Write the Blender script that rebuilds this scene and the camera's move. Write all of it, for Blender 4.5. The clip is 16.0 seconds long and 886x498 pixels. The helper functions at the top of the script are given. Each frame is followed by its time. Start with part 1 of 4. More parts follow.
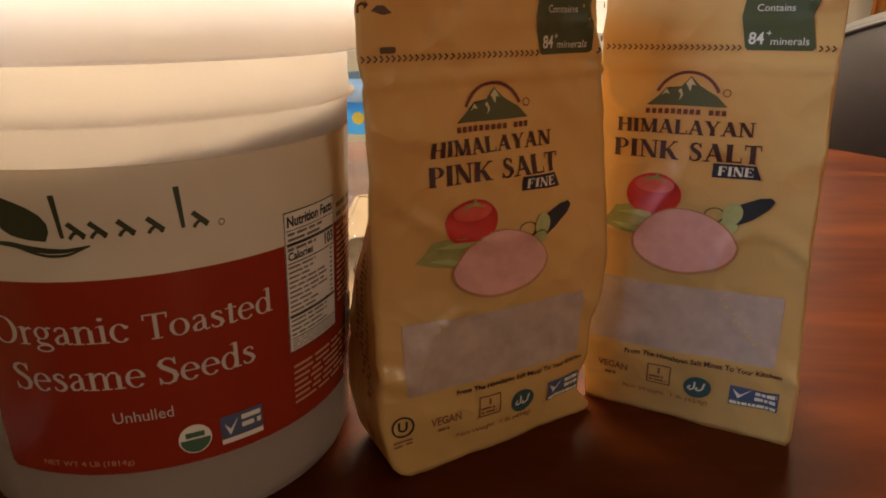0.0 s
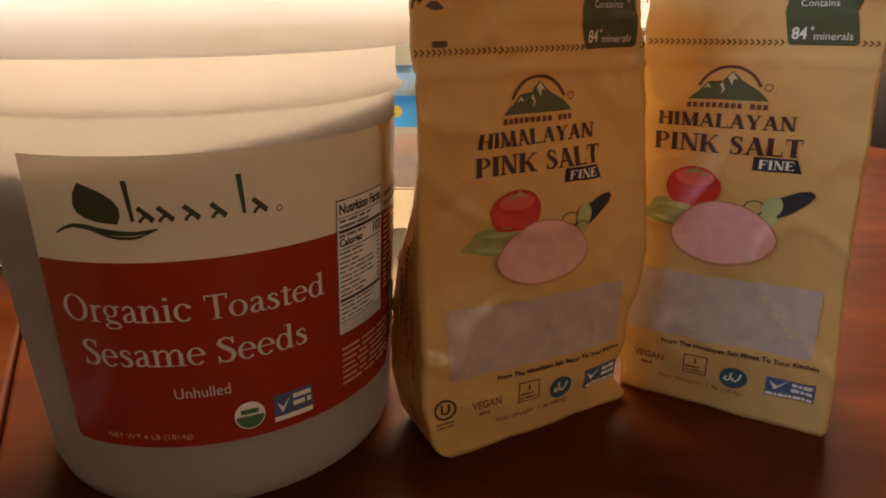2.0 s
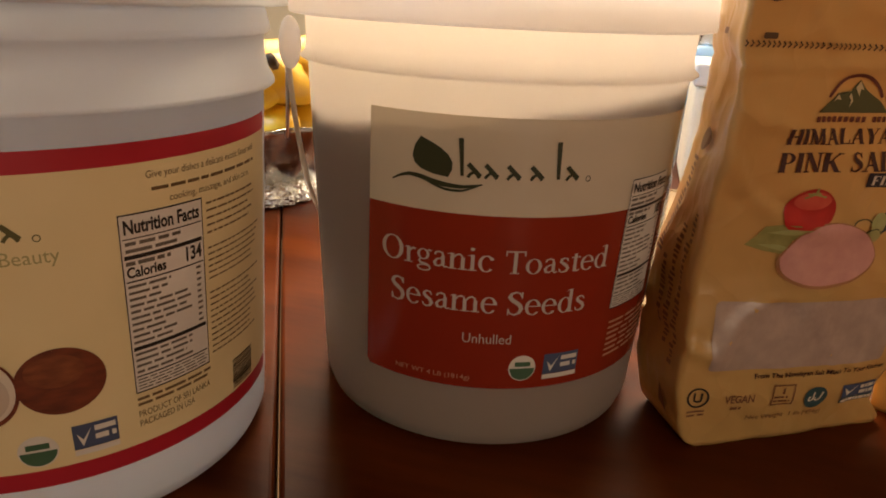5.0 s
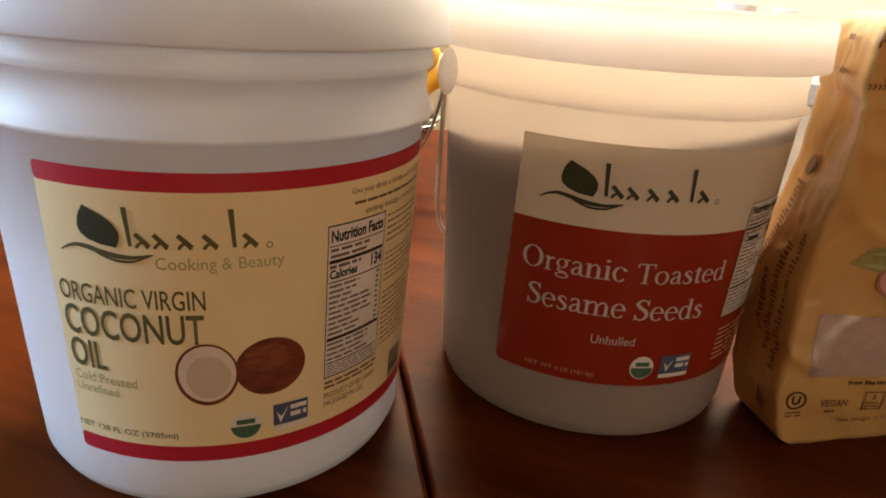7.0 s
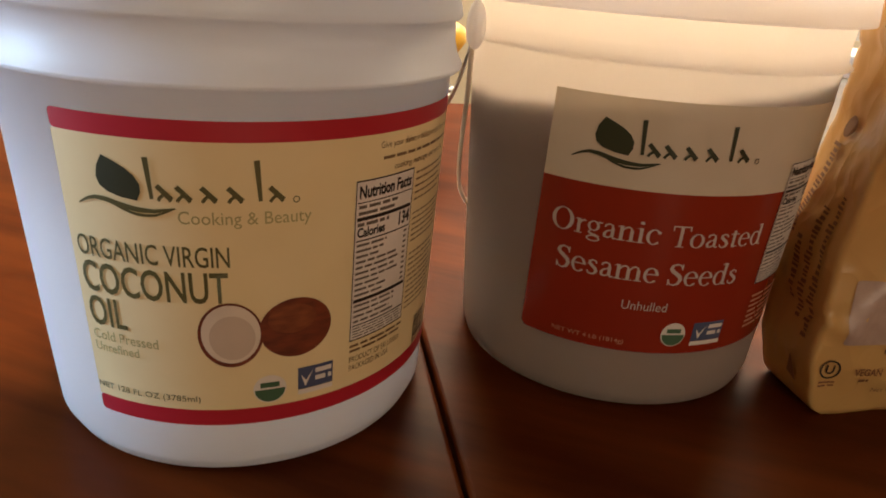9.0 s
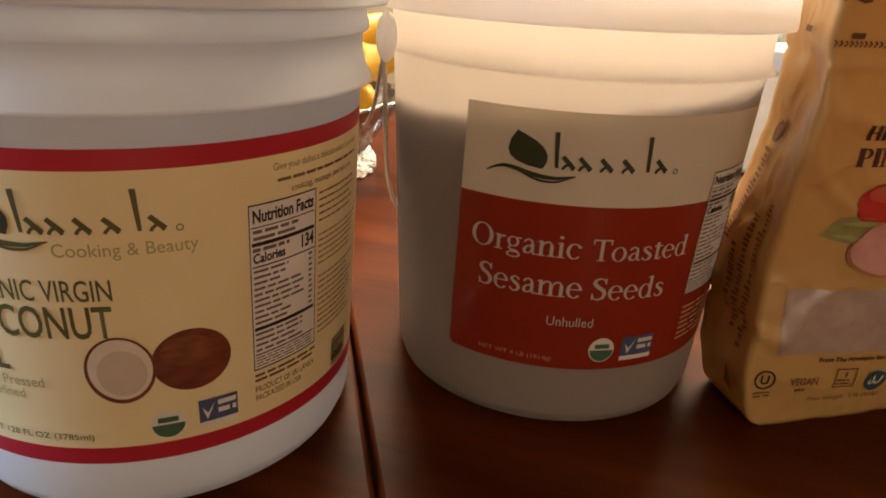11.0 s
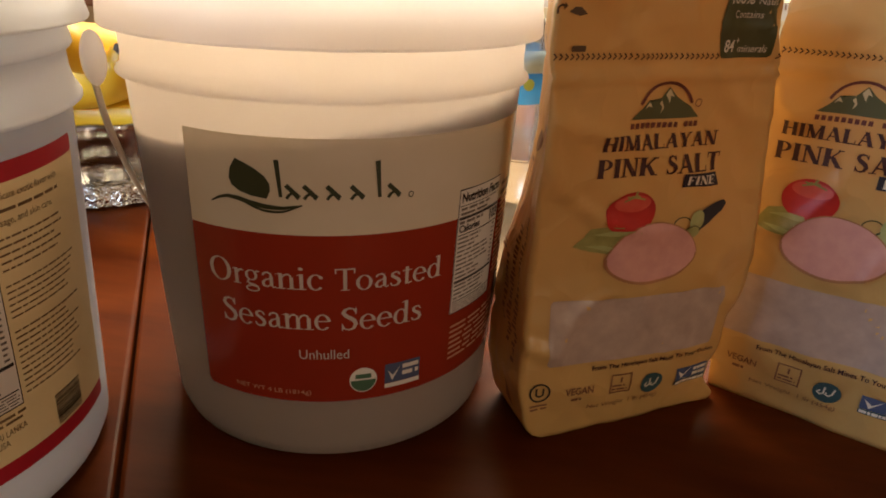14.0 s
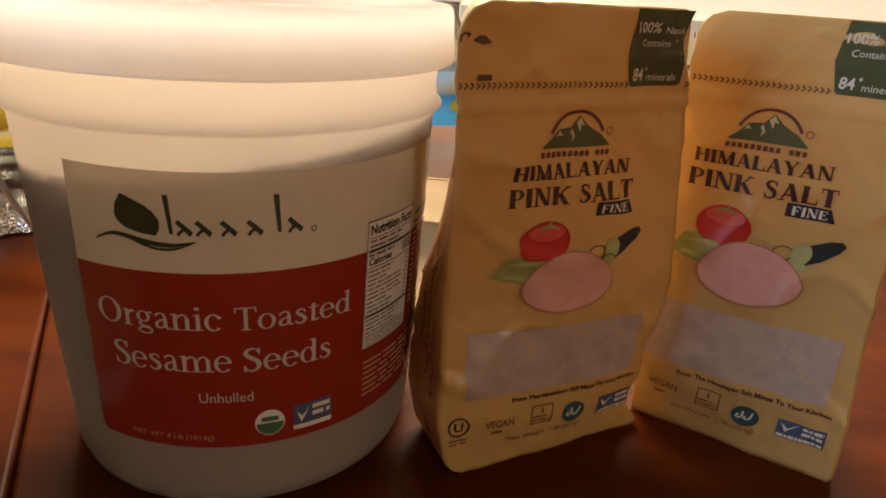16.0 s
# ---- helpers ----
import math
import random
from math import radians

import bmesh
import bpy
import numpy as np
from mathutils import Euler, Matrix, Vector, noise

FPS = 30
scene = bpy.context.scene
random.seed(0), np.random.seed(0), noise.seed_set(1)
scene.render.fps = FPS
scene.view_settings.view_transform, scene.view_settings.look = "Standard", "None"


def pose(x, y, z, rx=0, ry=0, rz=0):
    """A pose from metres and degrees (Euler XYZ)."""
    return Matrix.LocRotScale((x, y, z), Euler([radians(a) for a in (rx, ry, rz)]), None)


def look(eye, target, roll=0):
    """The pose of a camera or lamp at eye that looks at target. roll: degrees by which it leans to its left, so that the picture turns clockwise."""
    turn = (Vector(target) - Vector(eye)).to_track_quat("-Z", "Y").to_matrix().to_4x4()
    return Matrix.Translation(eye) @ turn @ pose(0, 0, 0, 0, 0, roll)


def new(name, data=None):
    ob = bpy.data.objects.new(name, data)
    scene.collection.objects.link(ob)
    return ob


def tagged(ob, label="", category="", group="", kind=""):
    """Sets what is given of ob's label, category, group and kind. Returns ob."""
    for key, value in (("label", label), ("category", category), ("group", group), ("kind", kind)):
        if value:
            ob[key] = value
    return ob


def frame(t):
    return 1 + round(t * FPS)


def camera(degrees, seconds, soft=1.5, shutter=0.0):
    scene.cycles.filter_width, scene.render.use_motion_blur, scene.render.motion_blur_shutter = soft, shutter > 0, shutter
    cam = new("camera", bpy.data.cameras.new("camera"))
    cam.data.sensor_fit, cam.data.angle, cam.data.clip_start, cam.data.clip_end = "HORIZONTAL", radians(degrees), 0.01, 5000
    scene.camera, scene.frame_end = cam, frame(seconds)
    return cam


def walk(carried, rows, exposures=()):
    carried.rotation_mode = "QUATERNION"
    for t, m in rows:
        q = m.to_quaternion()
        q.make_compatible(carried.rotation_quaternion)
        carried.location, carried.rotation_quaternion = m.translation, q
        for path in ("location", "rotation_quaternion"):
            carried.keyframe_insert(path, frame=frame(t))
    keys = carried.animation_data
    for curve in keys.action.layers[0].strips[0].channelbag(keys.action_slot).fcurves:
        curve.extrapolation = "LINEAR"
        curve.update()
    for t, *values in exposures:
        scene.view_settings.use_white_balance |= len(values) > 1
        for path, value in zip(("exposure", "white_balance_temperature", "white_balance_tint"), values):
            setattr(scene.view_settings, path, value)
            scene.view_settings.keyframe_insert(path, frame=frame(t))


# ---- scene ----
cam = camera(66.27, 16.0, soft=1.8)
PATH = [
    (0.0, 0.1163, -0.2636, 0.1746, 70.69, 0.35, -0.14),
    (0.5, 0.1154, -0.2653, 0.1737, 70.41, 0.48, 0.61),
    (1.0, 0.1137, -0.2691, 0.1727, 70.34, 0.45, 1.19),
    (1.5, 0.1090, -0.2723, 0.1743, 70.83, 0.73, 2.50),
    (2.0, 0.1086, -0.2721, 0.1749, 70.29, 0.36, 1.99),
    (2.5, 0.1051, -0.2761, 0.1741, 70.54, 0.46, 3.16),
    (3.0, 0.0953, -0.2796, 0.1728, 70.21, 0.81, 6.82),
    (3.5, 0.0860, -0.2815, 0.1733, 69.49, 0.02, 9.20),
    (4.0, 0.0787, -0.2849, 0.1719, 69.93, -0.75, 12.16),
    (4.5, 0.0712, -0.2894, 0.1718, 69.18, -1.79, 14.28),
    (5.0, 0.0606, -0.2963, 0.1701, 69.62, -2.63, 16.13),
    (5.2, 0.0589, -0.2981, 0.1703, 69.82, -2.17, 17.07),
    (7.3, 0.0178, -0.3430, 0.1843, 68.92, -3.99, 18.25),
    (7.5, 0.0169, -0.3455, 0.1820, 68.91, -4.09, 18.38),
    (8.0, 0.0098, -0.3394, 0.1774, 67.79, -4.26, 18.29),
    (10.5, 0.0134, -0.3283, 0.1694, 67.38, -3.21, 17.70),
    (11.0, 0.0330, -0.3153, 0.1770, 67.57, -2.96, 16.83),
    (11.5, 0.0460, -0.3038, 0.1777, 67.24, -2.76, 15.69),
    (12.0, 0.0587, -0.2971, 0.1800, 66.62, -2.53, 15.06),
    (12.5, 0.0692, -0.2949, 0.1842, 66.85, -2.21, 13.34),
    (13.0, 0.0791, -0.2906, 0.1865, 65.91, -2.88, 11.14),
    (13.5, 0.0861, -0.2856, 0.1907, 66.45, -1.99, 10.85),
    (14.0, 0.0907, -0.2811, 0.1893, 66.68, -2.55, 9.11),
    (14.5, 0.0948, -0.2784, 0.1924, 67.72, -2.20, 7.31),
    (15.0, 0.0984, -0.2727, 0.1942, 67.95, -2.79, 6.35),
    (15.5, 0.1002, -0.2710, 0.1947, 67.97, -3.11, 5.85),
    (16.0, 0.1027, -0.2682, 0.1934, 67.95, -3.44, 4.72),
]
EXPOSURES = [(0.0, 0.15), (3.0, 0.28), (5.0, 0.38), (8.0, 0.42), (10.5, 0.42), (12.5, 0.34), (14.5, 0.20), (16.0, 0.15)]
walk(cam, [(t, pose(*p)) for t, *p in PATH], EXPOSURES)
# ---- end of path ----
# ---- world and light ----
world = bpy.data.worlds.new("room_air")
world.use_nodes = True
world.node_tree.nodes["Background"].inputs[0].default_value = (0.85, 0.75, 0.62, 1)
world.node_tree.nodes["Background"].inputs[1].default_value = 0.022
scene.world = world


def area(name, eye, target, sx, sy, watts, colour):
    lamp = bpy.data.lights.new(name, "AREA")
    lamp.shape, lamp.size, lamp.size_y, lamp.energy, lamp.color = "RECTANGLE", sx, sy, watts, colour
    ob = new(name, lamp)
    ob.matrix_world = look(eye, target)
    return ob


area("daylight_back_window", (0.43, 2.02, 0.75), (0.43, 0.0, 0.6), 2.0, 1.3, 13, (1.0, 0.87, 0.62))
# Added lamp without a fixture: backlights the buckets and pouches from above.
area("added_back_light", (0.06, 1.15, 1.30), (0.05, 0.05, 0.1), 1.70, 0.70, 80, (1.0, 0.80, 0.545))
# Warm fill added behind the camera to brighten the fronts.
area("front_fill", (2.55, -4.12, 1.0), (0.0, 0.0, 0.1), 1.0, 1.1, 42, (1.0, 0.78, 0.53))
area("daylight_side_window", (-1.40, -0.62, 0.60), (-0.15, -0.12, 0.1), 0.7, 0.8, 24, (0.48, 0.70, 1.0))


# ---- materials ----
def material(name, colour, rough=0.5, metal=0.0, dark=None, scale=40.0, bump=0.0, bump_scale=400.0, coat=0.0,
             through_light=0.0, through_colour=None, spec=0.5, stretch=None, detail=6.0):
    m = bpy.data.materials.new(name)
    m.use_nodes = True
    nt = m.node_tree
    b = nt.nodes["Principled BSDF"]
    out = nt.nodes["Material Output"]
    b.inputs["Roughness"].default_value, b.inputs["Metallic"].default_value = rough, metal
    b.inputs["Coat Weight"].default_value, b.inputs["Specular IOR Level"].default_value = coat, spec
    b.inputs["Coat Roughness"].default_value = 0.15
    co = nt.nodes.new("ShaderNodeTexCoord")
    mp = nt.nodes.new("ShaderNodeMapping")
    nt.links.new(co.outputs["Object"], mp.inputs[0])
    if stretch:
        mp.inputs["Scale"].default_value = stretch
    n1 = nt.nodes.new("ShaderNodeTexNoise")
    n1.inputs["Scale"].default_value, n1.inputs["Detail"].default_value = scale, detail
    nt.links.new(mp.outputs[0], n1.inputs[0])
    ramp = nt.nodes.new("ShaderNodeValToRGB")
    ramp.color_ramp.elements[0].position, ramp.color_ramp.elements[1].position = 0.32, 0.68
    d = dark or tuple(c * 0.86 for c in colour)
    ramp.color_ramp.elements[0].color, ramp.color_ramp.elements[1].color = (*d, 1), (*colour, 1)
    nt.links.new(n1.outputs[0], ramp.inputs[0])
    tint = ramp.outputs[0]
    nt.links.new(tint, b.inputs["Base Color"])
    if bump:
        n2 = nt.nodes.new("ShaderNodeTexNoise")
        n2.inputs["Scale"].default_value, n2.inputs["Detail"].default_value = bump_scale, 3
        nt.links.new(mp.outputs[0], n2.inputs[0])
        bp = nt.nodes.new("ShaderNodeBump")
        bp.inputs["Strength"].default_value, bp.inputs["Distance"].default_value = bump, 0.001
        nt.links.new(n2.outputs[0], bp.inputs["Height"])
        nt.links.new(bp.outputs[0], b.inputs["Normal"])
    if through_light:
        tr = nt.nodes.new("ShaderNodeBsdfTranslucent")
        if through_colour:
            tr.inputs[0].default_value = (*through_colour, 1)
        else:
            nt.links.new(tint, tr.inputs[0])
        mix = nt.nodes.new("ShaderNodeMixShader")
        mix.inputs[0].default_value = through_light
        nt.links.new(b.outputs[0], mix.inputs[1])
        nt.links.new(tr.outputs[0], mix.inputs[2])
        nt.links.new(mix.outputs[0], out.inputs[0])
    return m


def thin_glass(name, colour, sheen, rough):
    """Clear thin-walled stuff: straight through but for a mirror share that grows at the rim."""
    m = bpy.data.materials.new(name)
    m.use_nodes = True
    nt = m.node_tree
    nt.nodes.remove(nt.nodes["Principled BSDF"])
    clear, shine, mix = nt.nodes.new("ShaderNodeBsdfTransparent"), nt.nodes.new("ShaderNodeBsdfGlossy"), nt.nodes.new("ShaderNodeMixShader")
    clear.inputs[0].default_value = (*colour, 1)
    shine.inputs["Color"].default_value, shine.inputs["Roughness"].default_value = (1, 1, 1, 1), rough
    fr, add = nt.nodes.new("ShaderNodeFresnel"), nt.nodes.new("ShaderNodeMath")
    fr.inputs[0].default_value = 1.5
    add.operation, add.use_clamp = "ADD", True
    add.inputs[1].default_value = sheen
    nt.links.new(fr.outputs[0], add.inputs[0])
    nt.links.new(add.outputs[0], mix.inputs[0])
    nt.links.new(clear.outputs[0], mix.inputs[1])
    nt.links.new(shine.outputs[0], mix.inputs[2])
    nt.links.new(mix.outputs[0], nt.nodes["Material Output"].inputs[0])
    return m


def glowing(name, colour, strength):
    m = material(name, colour, 0.8)
    b = m.node_tree.nodes["Principled BSDF"]
    b.inputs["Emission Color"].default_value, b.inputs["Emission Strength"].default_value = (*colour, 1), strength
    return m


def wood(name, light, dark, rough, coat, grain=(3.0, 60.0, 60.0), turn_z=0.0, spec=0.5, ior=1.5):
    """Long fibres along local x, with broad bands and fine pores."""
    m = bpy.data.materials.new(name)
    m.use_nodes = True
    nt = m.node_tree
    b = nt.nodes["Principled BSDF"]
    co, mp = nt.nodes.new("ShaderNodeTexCoord"), nt.nodes.new("ShaderNodeMapping")
    aim = nt.nodes.new("ShaderNodeMapping")
    aim.inputs["Rotation"].default_value = (0, 0, turn_z)
    nt.links.new(co.outputs["Object"], aim.inputs[0])
    nt.links.new(aim.outputs[0], mp.inputs[0])
    mp.inputs["Scale"].default_value = grain
    b.inputs["Specular IOR Level"].default_value, b.inputs["IOR"].default_value = spec, ior
    n1, n2 = nt.nodes.new("ShaderNodeTexNoise"), nt.nodes.new("ShaderNodeTexNoise")
    n1.inputs["Scale"].default_value, n1.inputs["Detail"].default_value, n1.inputs["Distortion"].default_value = 0.55, 8, 1.8
    n2.inputs["Scale"].default_value, n2.inputs["Detail"].default_value = 5.0, 6
    nt.links.new(mp.outputs[0], n1.inputs[0])
    nt.links.new(mp.outputs[0], n2.inputs[0])
    ramp = nt.nodes.new("ShaderNodeValToRGB")
    ramp.color_ramp.elements[0].position, ramp.color_ramp.elements[1].position = 0.34, 0.72
    ramp.color_ramp.elements[0].color, ramp.color_ramp.elements[1].color = (*dark, 1), (*light, 1)
    nt.links.new(n1.outputs[0], ramp.inputs[0])
    mix = nt.nodes.new("ShaderNodeMixRGB")
    mix.blend_type, mix.inputs[0].default_value = "MULTIPLY", 0.45
    nt.links.new(ramp.outputs[0], mix.inputs[1])
    nt.links.new(n2.outputs[0], mix.inputs[2])
    nt.links.new(mix.outputs[0], b.inputs["Base Color"])
    big = nt.nodes.new("ShaderNodeTexNoise")
    big.inputs["Scale"].default_value = 9.0
    nt.links.new(co.outputs["Object"], big.inputs[0])
    rr = nt.nodes.new("ShaderNodeMapRange")
    rr.inputs[3].default_value, rr.inputs[4].default_value = rough * 0.75, rough * 1.3
    nt.links.new(big.outputs[0], rr.inputs[0])
    nt.links.new(rr.outputs[0], b.inputs["Roughness"])
    b.inputs["Coat Weight"].default_value, b.inputs["Coat Roughness"].default_value = coat, 0.12
    bp = nt.nodes.new("ShaderNodeBump")
    bp.inputs["Strength"].default_value, bp.inputs["Distance"].default_value = 0.12, 0.0006
    nt.links.new(n2.outputs[0], bp.inputs["Height"])
    nt.links.new(bp.outputs[0], b.inputs["Normal"])
    return m


M_TABLE = wood("reddish_varnished_wood", (0.142, 0.0300, 0.0044), (0.058, 0.0098, 0.0018), 0.36, 0.0, (4.0, 20.0, 20.0), radians(31), 0.38, 1.15)
M_CHAIRWOOD = wood("brown_chair_wood", (0.30, 0.12, 0.05), (0.16, 0.06, 0.025), 0.4, 0.2)
M_NATURAL = material("natural_translucent_plastic", (0.80, 0.75, 0.74), 0.30, dark=(0.77, 0.72, 0.71), scale=18, bump=0.06,
                     bump_scale=90, through_light=0.84, through_colour=(0.97, 0.92, 0.845))
M_WHITE = material("white_plastic", (0.86, 0.89, 0.94), 0.36, dark=(0.83, 0.86, 0.91), scale=15, bump=0.06, bump_scale=90,
                   through_light=0.40, through_colour=(0.94, 0.95, 0.95))
M_LID = material("milky_lid_plastic", (0.82, 0.82, 0.88), 0.20, dark=(0.79, 0.79, 0.85), scale=18, bump=0.05, bump_scale=90,
                 through_light=0.84, through_colour=(0.99, 0.97, 0.96))
M_SEEDS = material("toasted_sesame_seeds", (0.20, 0.145, 0.125), 0.8, dark=(0.12, 0.088, 0.078), scale=420, bump=0.5, bump_scale=420)
M_CREAM = material("cream_label_paper", (0.76, 0.69, 0.55), 0.20, dark=(0.73, 0.66, 0.52), scale=60, through_light=0.22, bump=0.03)
M_RED = material("red_label_ink", (0.29, 0.029, 0.012), 0.22, dark=(0.27, 0.028, 0.012), scale=60, through_light=0.12)
M_BUFF = material("buff_label_paper", (0.78, 0.66, 0.38), 0.40, dark=(0.76, 0.64, 0.36), scale=60, bump=0.03)
M_CRIMSON = material("crimson_band_ink", (0.42, 0.018, 0.035), 0.40, dark=(0.40, 0.016, 0.03))
M_LEAF = material("dark_green_ink", (0.030, 0.040, 0.016), 0.5)
M_BROWNINK = material("dark_brown_ink", (0.085, 0.048, 0.022), 0.5)
M_PALEINK = material("pale_cream_ink", (0.74, 0.66, 0.54), 0.5)
M_DIMINK = material("faded_cream_ink", (0.55, 0.27, 0.16), 0.5)
M_OLIVE = material("olive_ink", (0.10, 0.095, 0.03), 0.5)
M_OLIVELIGHT = material("light_olive_ink", (0.40, 0.36, 0.16), 0.5)
M_PANEL = material("white_panel_ink", (0.78, 0.74, 0.68), 0.45)
M_BLACK = material("black_ink", (0.02, 0.017, 0.015), 0.5)
M_GREYINK = material("grey_ink", (0.16, 0.14, 0.12), 0.5)
M_SEALGREEN = material("seal_green_ink", (0.055, 0.13, 0.07), 0.5)
M_SEALBLUE = material("seal_blue_ink", (0.068, 0.092, 0.175), 0.5)
M_SEALTEAL = material("seal_teal_ink", (0.030, 0.075, 0.085), 0.5)
M_KRAFT = material("tan_kraft_pouch_film", (0.60, 0.385, 0.140), 0.34, dark=(0.54, 0.340, 0.120), scale=22, bump=0.10, bump_scale=60,
                   through_light=0.16, through_colour=(0.80, 0.44, 0.13), spec=0.5)
M_TAG = material("dark_green_tag_ink", (0.062, 0.066, 0.020), 0.5)
M_FADED = material("faded_brown_ink", (0.24, 0.11, 0.05), 0.5)
M_TITLEPALE = material("pale_title_ink", (0.56, 0.48, 0.42), 0.45)
M_PRINTBROWN = material("soft_brown_ink", (0.19, 0.125, 0.06), 0.5)
M_MAROON = material("maroon_ink", (0.13, 0.03, 0.02), 0.5)
M_NAVY = material("navy_ink", (0.017, 0.014, 0.024), 0.5)
M_TITLE = material("dark_maroon_title_ink", (0.05, 0.016, 0.014), 0.5)
M_TOMATO = material("tomato_print", (0.52, 0.028, 0.022), 0.4, dark=(0.34, 0.015, 0.015), scale=60)
M_SALTPINK = material("pink_salt_print", (0.64, 0.33, 0.28), 0.5, dark=(0.58, 0.28, 0.245), scale=200)
M_BOWLRIM = material("bowl_rim_print", (0.42, 0.19, 0.08), 0.5)
M_TOMATOLIGHT = material("tomato_highlight_print", (0.60, 0.11, 0.07), 0.4, dark=(0.54, 0.06, 0.04), scale=120)
M_CELERY = material("celery_print", (0.33, 0.30, 0.095), 0.5, dark=(0.21, 0.205, 0.055), scale=150)
M_CUKE = material("cucumber_print", (0.018, 0.022, 0.035), 0.45, dark=(0.012, 0.018, 0.02), scale=90)
M_CUKECUT = material("cut_cucumber_print", (0.40, 0.40, 0.17), 0.5, dark=(0.31, 0.32, 0.11), scale=200)
M_MOUNTAIN = material("green_mountain_print", (0.078, 0.080, 0.026), 0.5)
M_SNOW = material("pale_snow_print", (0.58, 0.47, 0.27), 0.5)
M_WINDOWFILM = material("clear_film_over_pink_salt", (0.46, 0.345, 0.285), 0.36, dark=(0.385, 0.285, 0.235), scale=150, bump=0.16,
                        bump_scale=380, spec=0.5)
M_SALT = material("fine_pink_salt", (0.66, 0.48, 0.43), 0.7, dark=(0.56, 0.39, 0.35), scale=500, bump=0.3, bump_scale=600)
M_COCONUT = material("coconut_husk_print", (0.20, 0.045, 0.016), 0.5, dark=(0.10, 0.022, 0.010), scale=110, stretch=(1, 1, 3))
M_HUSKLIGHT = material("pale_coconut_husk_print", (0.24, 0.075, 0.025), 0.5, dark=(0.14, 0.034, 0.013), scale=160, stretch=(1, 1, 3))
M_FLESH = material("coconut_flesh_print", (0.74, 0.66, 0.55), 0.5)
M_FLESHIN = material("coconut_hollow_print", (0.60, 0.50, 0.40), 0.5)
M_STEEL = material("galvanised_wire", (0.55, 0.53, 0.50), 0.3, metal=1.0)
M_COATED = material("pale_coated_wire", (0.58, 0.49, 0.38), 0.4)
M_FOIL = material("crinkled_silver_foot", (0.86, 0.85, 0.82), 0.22, metal=1.0, dark=(0.74, 0.73, 0.70), scale=80)
M_BANANA = material("ripe_banana_skin", (0.80, 0.48, 0.02), 0.42, dark=(0.72, 0.40, 0.015), scale=30)
M_BANANATIP = material("banana_tip", (0.06, 0.035, 0.015), 0.7)
M_GLASS = thin_glass("cut_glass", (0.93, 0.93, 0.90), 0.32, 0.10)
M_PET = thin_glass("clear_bottle_plastic", (0.93, 0.95, 0.95), 0.02, 0.22)
M_BLUELABEL = material("blue_bottle_label", (0.07, 0.34, 0.70), 0.35, dark=(0.05, 0.27, 0.62), scale=30, through_light=0.5)
M_PALEBLUE = material("pale_blue_bottle_label", (0.45, 0.66, 0.80), 0.35)
M_YELLOWLABEL = material("yellow_label_mark", (0.70, 0.50, 0.05), 0.4)
M_LIMELABEL = material("lime_label_mark", (0.42, 0.55, 0.10), 0.4)
# Tan that stands in for bright glare on the tabletop.
M_GLARESHEET = material("tan_glare_sheet", (0.30, 0.190, 0.090), 0.7, dark=(0.26, 0.16, 0.075), scale=25, bump=0.2, bump_scale=900)
M_TUB = material("cream_tub_plastic", (0.80, 0.72, 0.55), 0.45)
M_TUBLID = material("pale_grey_tub_lid_plastic", (0.66, 0.64, 0.60), 0.4)
M_LEATHER = material("dark_brown_leather", (0.035, 0.024, 0.022), 0.42, dark=(0.022, 0.016, 0.015), scale=12, bump=0.25, bump_scale=250)
M_WALL = material("cream_wall_paint", (0.80, 0.70, 0.48), 0.85, scale=3, bump=0.1, bump_scale=120)
M_ORANGEWALL = material("orange_wall_paint", (0.40, 0.17, 0.05), 0.85, scale=3, bump=0.1, bump_scale=120)
M_TANWALL = material("tan_wall_paint", (0.34, 0.25, 0.16), 0.85, scale=3, bump=0.1, bump_scale=120)
M_CEIL = material("white_ceiling_paint", (0.55, 0.50, 0.43), 0.9, scale=4)
M_FLOOR = wood("oak_floor", (0.20, 0.11, 0.055), (0.12, 0.065, 0.03), 0.4, 0.1, (2.0, 25.0, 25.0))
M_CURTAINCLOTH = material("orange_curtain_cloth", (0.66, 0.26, 0.05), 0.85, scale=8, bump=0.2, bump_scale=700, through_light=0.3)
M_FRAME = material("white_window_frame", (0.78, 0.76, 0.72), 0.5)
M_CURTAIN = glowing("sunlit_sheer_blind", (1.0, 0.88, 0.66), 0.5)
M_SKYPANE = glowing("overcast_window_light", (0.72, 0.83, 1.0), 1.0)


def crumpled(m, scale, strength):
    """Adds the sharp flat facets of creased film to a material's relief."""
    nt = m.node_tree
    b = nt.nodes["Principled BSDF"]
    co, warp, cell = nt.nodes.new("ShaderNodeTexCoord"), nt.nodes.new("ShaderNodeTexNoise"), nt.nodes.new("ShaderNodeTexVoronoi")
    warp.inputs["Scale"].default_value = scale * 0.6
    add = nt.nodes.new("ShaderNodeMixRGB")
    add.inputs[0].default_value = 0.12
    nt.links.new(co.outputs["Object"], warp.inputs[0])
    nt.links.new(co.outputs["Object"], add.inputs[1])
    nt.links.new(warp.outputs[1], add.inputs[2])
    cell.feature = "F1"
    cell.inputs["Scale"].default_value = scale
    nt.links.new(add.outputs[0], cell.inputs[0])
    bp = nt.nodes.new("ShaderNodeBump")
    bp.inputs["Strength"].default_value, bp.inputs["Distance"].default_value = strength, 0.004
    nt.links.new(cell.outputs["Distance"], bp.inputs["Height"])
    if b.inputs["Normal"].links:
        nt.links.new(b.inputs["Normal"].links[0].from_socket, bp.inputs["Normal"])
    nt.links.new(bp.outputs[0], b.inputs["Normal"])


